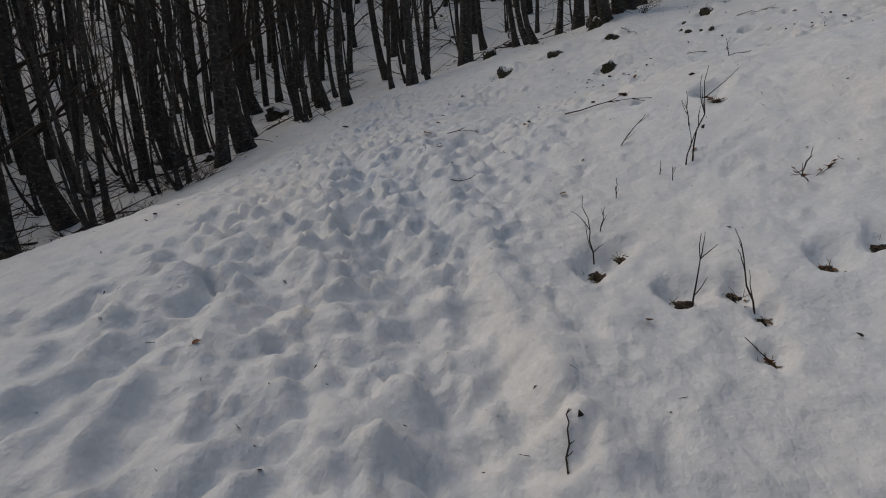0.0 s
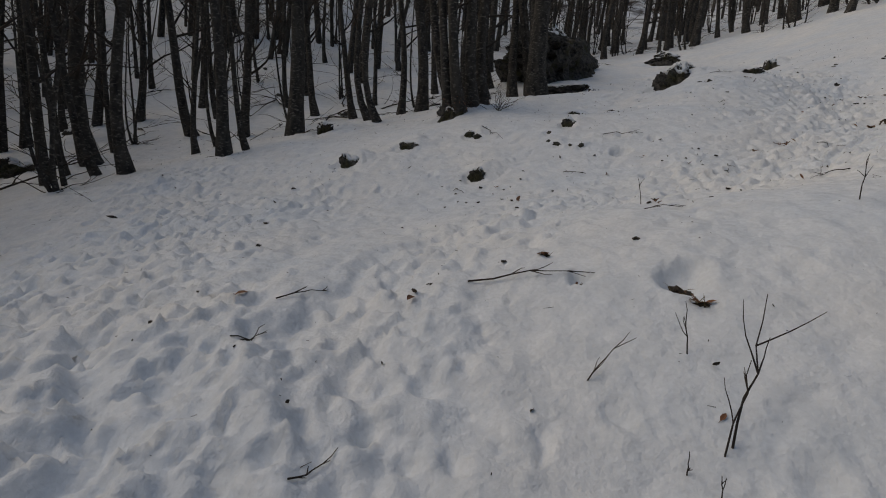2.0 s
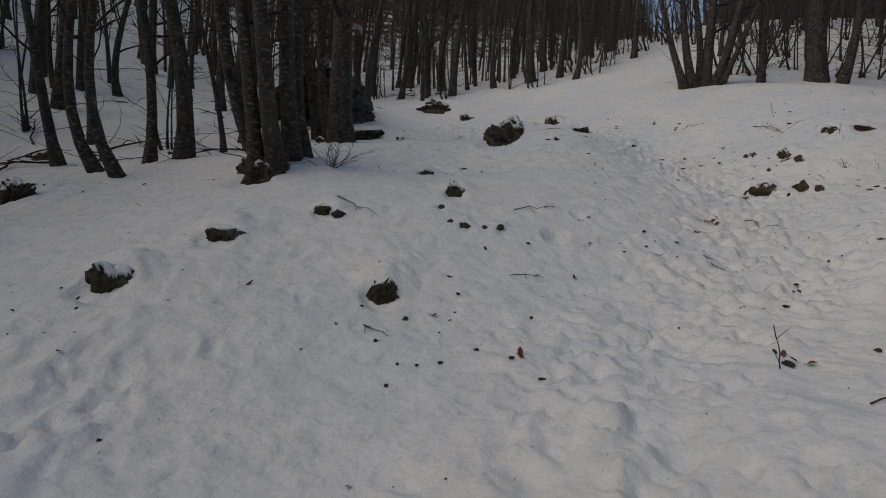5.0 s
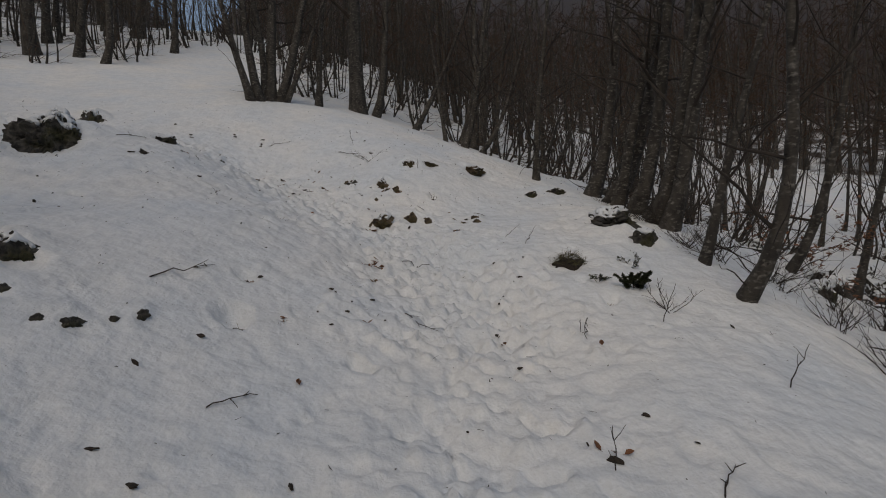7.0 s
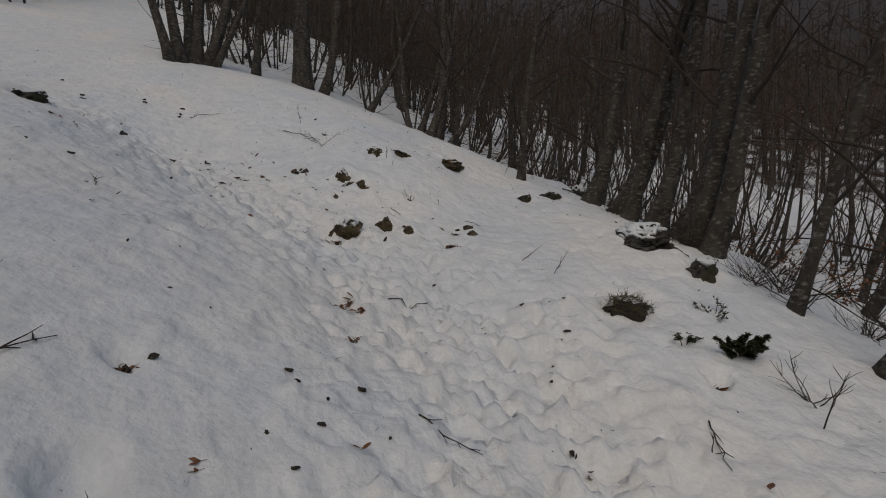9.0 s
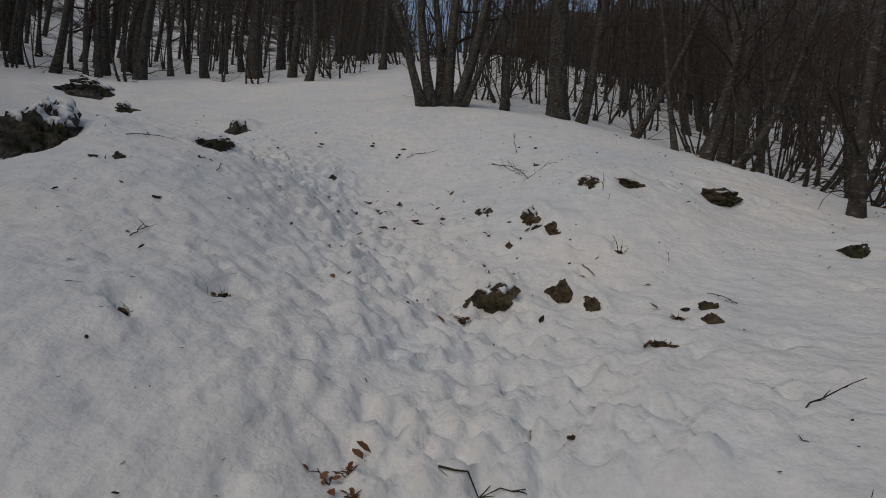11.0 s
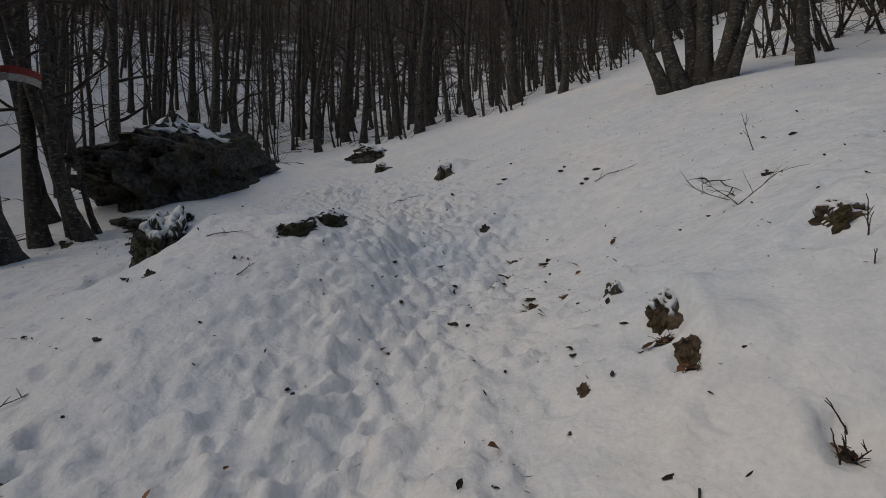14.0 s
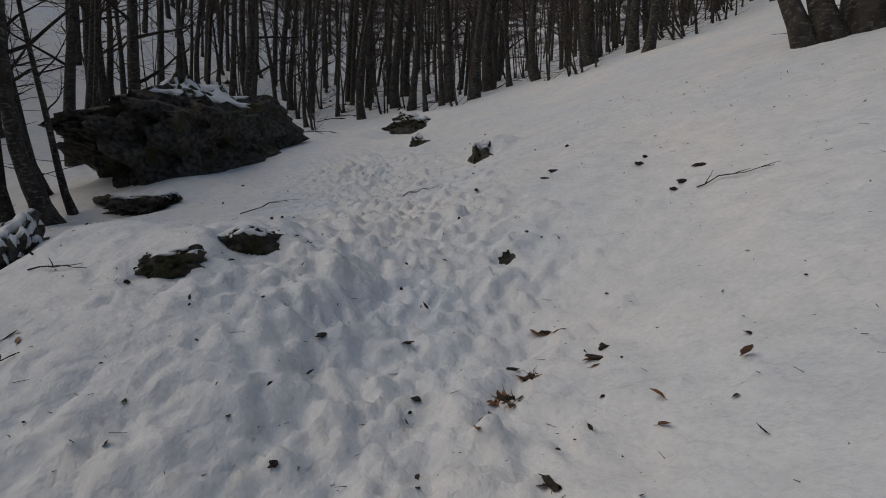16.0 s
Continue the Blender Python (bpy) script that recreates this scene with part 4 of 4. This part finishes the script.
def tuft(x, y, w, kind, seed):
    rng = random.Random(seed)
    z = surface(x, y)
    ob = new("grass_tuft" if kind == 2 else "bare_patch")
    ob.location = (x, y, z - (0.0 if kind == 2 else 0.008))
    label = ("mossy green tussock of grass in a melted hole", "brown dead leaves and soil in a melted hole", "dark grassy hole melted in the snow")
    tagged(ob, (label[2], label[1], label[0])[kind], "grass", "bare patches in the snow")
    bm = rock_shape(rng, (0.5 * w, 0.38 * w, 0.26 * w), 0.9, 3, seed * 0.77) if kind == 2 else rock_shape(rng, (0.46 * w, 0.36 * w, 0.14 * w + 0.012), 1.2, 3, seed * 0.77)
    soil = new("soil", finish(bm, "soil", DARK))
    soil.parent = ob
    soil.rotation_euler = (0, 0, rng.uniform(0, 6))
    blades = Shape()
    for _ in range(320 if kind == 2 else 22):
        a, r = rng.uniform(0, 6.28), 0.45 * w * math.sqrt(rng.random())
        p = Vector((r * math.cos(a), 0.8 * r * math.sin(a), 0.24 * w * (1 - (r / (0.46 * w)) ** 2) if kind == 2 else 0.0))
        way = Vector((rng.uniform(-1, 1), rng.uniform(-1, 1), rng.uniform(0.1, 0.8)))
        blades.tube(bent(rng, p, way, rng.uniform(0.25, 0.6) * min(w, 0.16), 3, 0.35, -0.3), (0.0022, 0.002, 0.0016, 0.0008), 3)
    part("grass", blades, MOSSY if kind == 2 else GRASS, ob)
    if kind != 2:
        for _ in range(int(6 + 110 * (w - 0.06)) if kind == 1 else 6):
            lf = Shape()
            a, r = rng.uniform(0, 6.28), 0.45 * w * rng.random()
            n = rng.uniform(0, 6.28)
            lf.leaf(Vector((r * math.cos(a), r * math.sin(a), 0.012)), Vector((math.cos(n), math.sin(n), rng.uniform(-0.3, 0.25))), Vector((rng.uniform(-0.6, 0.6), rng.uniform(-0.6, 0.6), 1)), rng.uniform(0.03, 0.06), rng.uniform(0.018, 0.035), rng.uniform(-0.3, 0.6))
            part("dead_leaf", lf, LEAF, ob, "curled brown leaf")


for k, (x, y, w, kind) in enumerate(TUFTS):
    tuft(x, y, w, kind, 800 + k)


# ---- shrubs ----
def shrub(x, y, size, seed, leaves, mat, label, stems=9, droop=0.0, blade=0.04):
    rng = random.Random(seed)
    ob = new("shrub")
    ob.location = (x, y, surface(x, y))
    tagged(ob, label, "shrub", "shrubs in the snow")
    wood, foliage = Shape(), Shape()
    for _ in range(stems):
        a = rng.uniform(0, 6.28)
        pts = bent(rng, (rng.uniform(-0.1, 0.1) * size, rng.uniform(-0.1, 0.1) * size, -0.02), (math.cos(a), math.sin(a), rng.uniform(0.3, 1.4)), size * rng.uniform(0.5, 1.1), 6, 0.22, 0.05 - droop)
        wood.tube(pts, taper(0.003 + 0.004 * size, 0.0015, 7), 4)
        for _ in range(4):
            k = rng.randint(2, 5)
            side = bent(rng, pts[k], (pts[k + 1] - pts[k]).normalized() + Vector((rng.uniform(-1, 1), rng.uniform(-1, 1), rng.uniform(-0.3, 0.6))), size * rng.uniform(0.15, 0.4), 3, 0.25)
            wood.tube(side, taper(0.0025, 0.0012, 4), 3)
            for _ in range(leaves):
                p = side[rng.randint(1, 3)]
                foliage.leaf(p, Vector((rng.uniform(-1, 1), rng.uniform(-1, 1), rng.uniform(-0.6, 0.6))), Vector((rng.uniform(-0.6, 0.6), rng.uniform(-0.6, 0.6), 1)), rng.uniform(0.5, 1.0) * blade, 0.45 * blade, 0.2)
    part("branchwork", wood, TWIG, ob)
    if leaves:
        part("foliage", foliage, mat, ob, "clustered small leaves")
    return ob


shrub(5.56, 4.18, 0.20, 901, 110, GREEN, "low dark evergreen shrub half buried in snow", 14, 0.1, 0.03)
shrub(5.75, 4.45, 0.13, 902, 10, GREEN, "low dark evergreen shrub half buried in snow", 8, 0.1, 0.028)
shrub(6.0, 3.95, 0.18, 903, 5, GREEN, "low dark evergreen shrub half buried in snow", 8, 0.1, 0.028)
shrub(4.25, 10.75, 0.6, 904, 1, LEAF, "wiry shrub with a few brown leaves at a tree's foot", 14)
shrub(3.6, 10.95, 0.5, 905, 3, LEAF, "wiry shrub with a few brown leaves at a tree's foot", 10)
shrub(7.4, 0.2, 1.5, 906, 11, LEAF, "beech sapling still holding its brown leaves", 9, blade=0.075)
shrub(8.2, 0.0, 1.4, 907, 9, LEAF, "beech sapling still holding its brown leaves", 8, blade=0.075)
shrub(6.1, 0.7, 1.1, 908, 6, LEAF, "beech sapling still holding its brown leaves", 8, blade=0.07)
shrub(6.44, 6.62, 0.13, 909, 3, LEAF, "small sprig with orange-brown leaves in the snow", 3)
shrub(2.41, 2.56, 0.22, 910, 2, LEAF, "small sprig with orange-brown leaves in the snow", 3)
bare = shrub(4.4, 2.6, 0.7, 911, 0, LEAF, "bare wiry brush sticking out of the snow", 12)
shrub(11.05, 6.58, 0.42, 913, 0, LEAF, "bare wiry brush sticking out of the snow", 5)
shrub(9.29, 5.59, 0.16, 914, 0, LEAF, "bare wiry brush sticking out of the snow", 4)
shrub(5.1, 4.1, 0.33, 915, 0, LEAF, "bare wiry brush sticking out of the snow", 6)
low = shrub(-4.2, 4.4, 0.5, 912, 1, LEAF, "brown scrubby brush on the bank's edge", 14)


def spread_brush():
    rng = random.Random(31)
    for k in range(46):
        t = rng.random()
        x, y = 3.0 + 4.8 * t + rng.gauss(0, 0.5), 1.0 + 1.9 * t + rng.gauss(0, 0.35) - (0.6 if t < 0.4 else 0.0)
        copy_thing(bare, pose(x, y, surface(x, y) - 0.02, 0, 0, rng.uniform(0, 360)) @ Matrix.Scale(rng.uniform(0.5, 1.1), 4))
    for k in range(24):
        t = rng.random()
        x, y = -4.4 + 0.5 * rng.gauss(0, 1), 1.5 + 8.0 * t
        copy_thing(low, pose(x, y, surface(x, y) - 0.02, 0, 0, rng.uniform(0, 360)) @ Matrix.Scale(rng.uniform(0.5, 1.1), 4))


spread_brush()


# ---- crumbs of bark, bud scales and bits of leaf ----
def litter():
    rng, sh = random.Random(41), Shape()
    for k in range(4700):
        x, y = (rng.gauss(10.2, 1.3), rng.gauss(8.4, 1.6)) if k < 320 else (rng.uniform(-3.5, 15), rng.uniform(-0.5, 16))
        if rng.random() > 0.45 + 0.55 * min(1.0, max(0.0, (y + x - 6) / 10)):
            continue
        a, size = rng.uniform(0, 6.28), 0.006 + 0.022 * rng.random() ** 3
        p = Vector((x, y, surface(x, y) + 0.003))
        if rng.random() < 0.35:
            sh.tube([p, p + Vector((math.cos(a), math.sin(a), rng.uniform(-0.1, 0.25))) * 2.6 * size], (0.0016, 0.001), 3)
        else:
            sh.leaf(p, Vector((math.cos(a), math.sin(a), rng.uniform(-0.1, 0.4))), Vector((rng.uniform(-1, 1), rng.uniform(-1, 1), 1)), size * rng.uniform(0.9, 2.0), size * rng.uniform(0.35, 1.5), rng.uniform(-0.6, 1.0))
    tagged(new("litter", sh.mesh("litter", DARK)), "dark crumbs of bark and leaf strewn on the snow", "litter", kind="stuff")


litter()


# ---- branches and stones lying in the wood ----
def wood_floor():
    rng = random.Random(91)
    for k in range(150):
        x, y = rng.choice(((rng.uniform(-9, 8), rng.uniform(11.5, 24)), (rng.uniform(7, 22), rng.uniform(19.5, 32)), (rng.uniform(4, 13), rng.uniform(-5, 2.0)), (rng.uniform(-9, -4), rng.uniform(2, 12))))
        if inside(x, y, CLEARING):
            continue
        if k % 3 == 0:
            a = rng.uniform(0.10, 0.34)
            stone(x, y, (a, 0.7 * a, 0.6 * a), rng.uniform(0, 180), 1000 + k, "dark stone in the snow under the trees", 0.1, a > 0.2, 3, cover_from=0.5, rough=0.6)
        else:
            turn, length = rng.uniform(0, 6.28), rng.uniform(0.7, 2.6)
            lying_twig(x, y, x + length * math.cos(turn), y + length * math.sin(turn), 1200 + k, 2.0)


wood_floor()


# ---- clods and pebbles that the thaw has bared ----
CLODS_LOW = [
    (-1.53, 8.9, 0.045), (-1.23, 8.05, 0.029), (-0.54, 4.87, 0.034), (-0.22, 5.4, 0.02), (0.14, 6.53, 0.035), (0.21, 7.53, 0.043), (0.55, 8.86, 0.036), (1.07, 4.74, 0.034),
    (1.21, 4.85, 0.023), (1.73, 4.86, 0.028), (2.01, 7.94, 0.017), (2.33, 7.38, 0.025), (2.4, 7.28, 0.025), (2.41, 7.68, 0.03), (2.51, 7.18, 0.033), (2.55, 4.55, 0.033),
    (2.61, 8.07, 0.023), (2.69, 6.57, 0.021), (2.75, 6.82, 0.033), (2.77, 7.1, 0.03), (2.78, 7.77, 0.031), (2.82, 7.47, 0.018), (3.09, 7.56, 0.019), (3.3, 7.71, 0.036),
    (3.42, 7.09, 0.028), (3.44, 7.93, 0.025), (3.45, 5.5, 0.036), (3.78, 5.13, 0.025),
]
CLODS_MIDDLE = [
    (4.42, 7.77, 0.036), (4.55, 5.65, 0.033), (4.88, 6.99, 0.024), (5.06, 7.1, 0.02), (5.13, 6.58, 0.017), (5.15, 5.65, 0.033), (5.15, 6.88, 0.029), (5.25, 7.65, 0.026),
    (5.33, 6.98, 0.021), (5.42, 6.68, 0.03), (5.47, 7.02, 0.034), (6.08, 5.14, 0.03), (6.28, 5.68, 0.021), (6.45, 10.28, 0.05), (6.47, 5.31, 0.039), (7.02, 5.86, 0.032),
    (7.6, 8.7, 0.033), (7.8, 9.55, 0.038), (7.96, 9.44, 0.05), (8.37, 5.23, 0.041), (8.41, 7.8, 0.023), (8.41, 5.83, 0.029), (8.5, 9.19, 0.031), (8.99, 5.98, 0.023),
    (9.45, 8.3, 0.03), (9.47, 6.74, 0.03), (9.51, 5.96, 0.016), (9.58, 7.85, 0.037),
]
CLODS_HIGH = [
    (9.68, 6.59, 0.022), (9.81, 8.96, 0.041), (10.0, 7.12, 0.028), (10.1, 8.48, 0.036), (10.18, 7.69, 0.034), (10.2, 7.39, 0.021), (10.23, 8.85, 0.029), (10.25, 7.74, 0.047),
    (10.32, 8.22, 0.024), (10.37, 15.75, 0.049), (10.63, 8.48, 0.029), (10.91, 8.2, 0.041), (10.92, 6.75, 0.022), (10.99, 8.66, 0.042), (11.01, 8.24, 0.042), (11.32, 6.54, 0.05),
    (11.48, 9.46, 0.041), (11.84, 10.73, 0.042), (12.18, 6.66, 0.043), (12.27, 6.92, 0.035), (12.29, 10.22, 0.034), (12.31, 8.85, 0.043), (12.41, 8.85, 0.05), (12.43, 10.29, 0.05),
    (12.6, 8.85, 0.05), (12.64, 9.47, 0.037), (12.64, 9.43, 0.05), (12.76, 9.49, 0.05), (13.09, 10.81, 0.05),
]


def clods():
    rng = random.Random(77)
    for k, (x, y, a) in enumerate(CLODS_LOW + CLODS_MIDDLE + CLODS_HIGH):
        bm = rock_shape(rng, (a * rng.uniform(0.9, 1.7), a * rng.uniform(0.5, 0.9), 0.45 * a), 1.1, 2, 3.1 * k)
        ob = new("clod", finish(bm, "clod", DARK, False))
        ob.matrix_world = pose(x, y, surface(x, y) + 0.15 * a, 0, 0, rng.uniform(0, 360))
        tagged(ob, "small dark clod of earth lying on the snow", "clod", "clods on the snow")


clods()
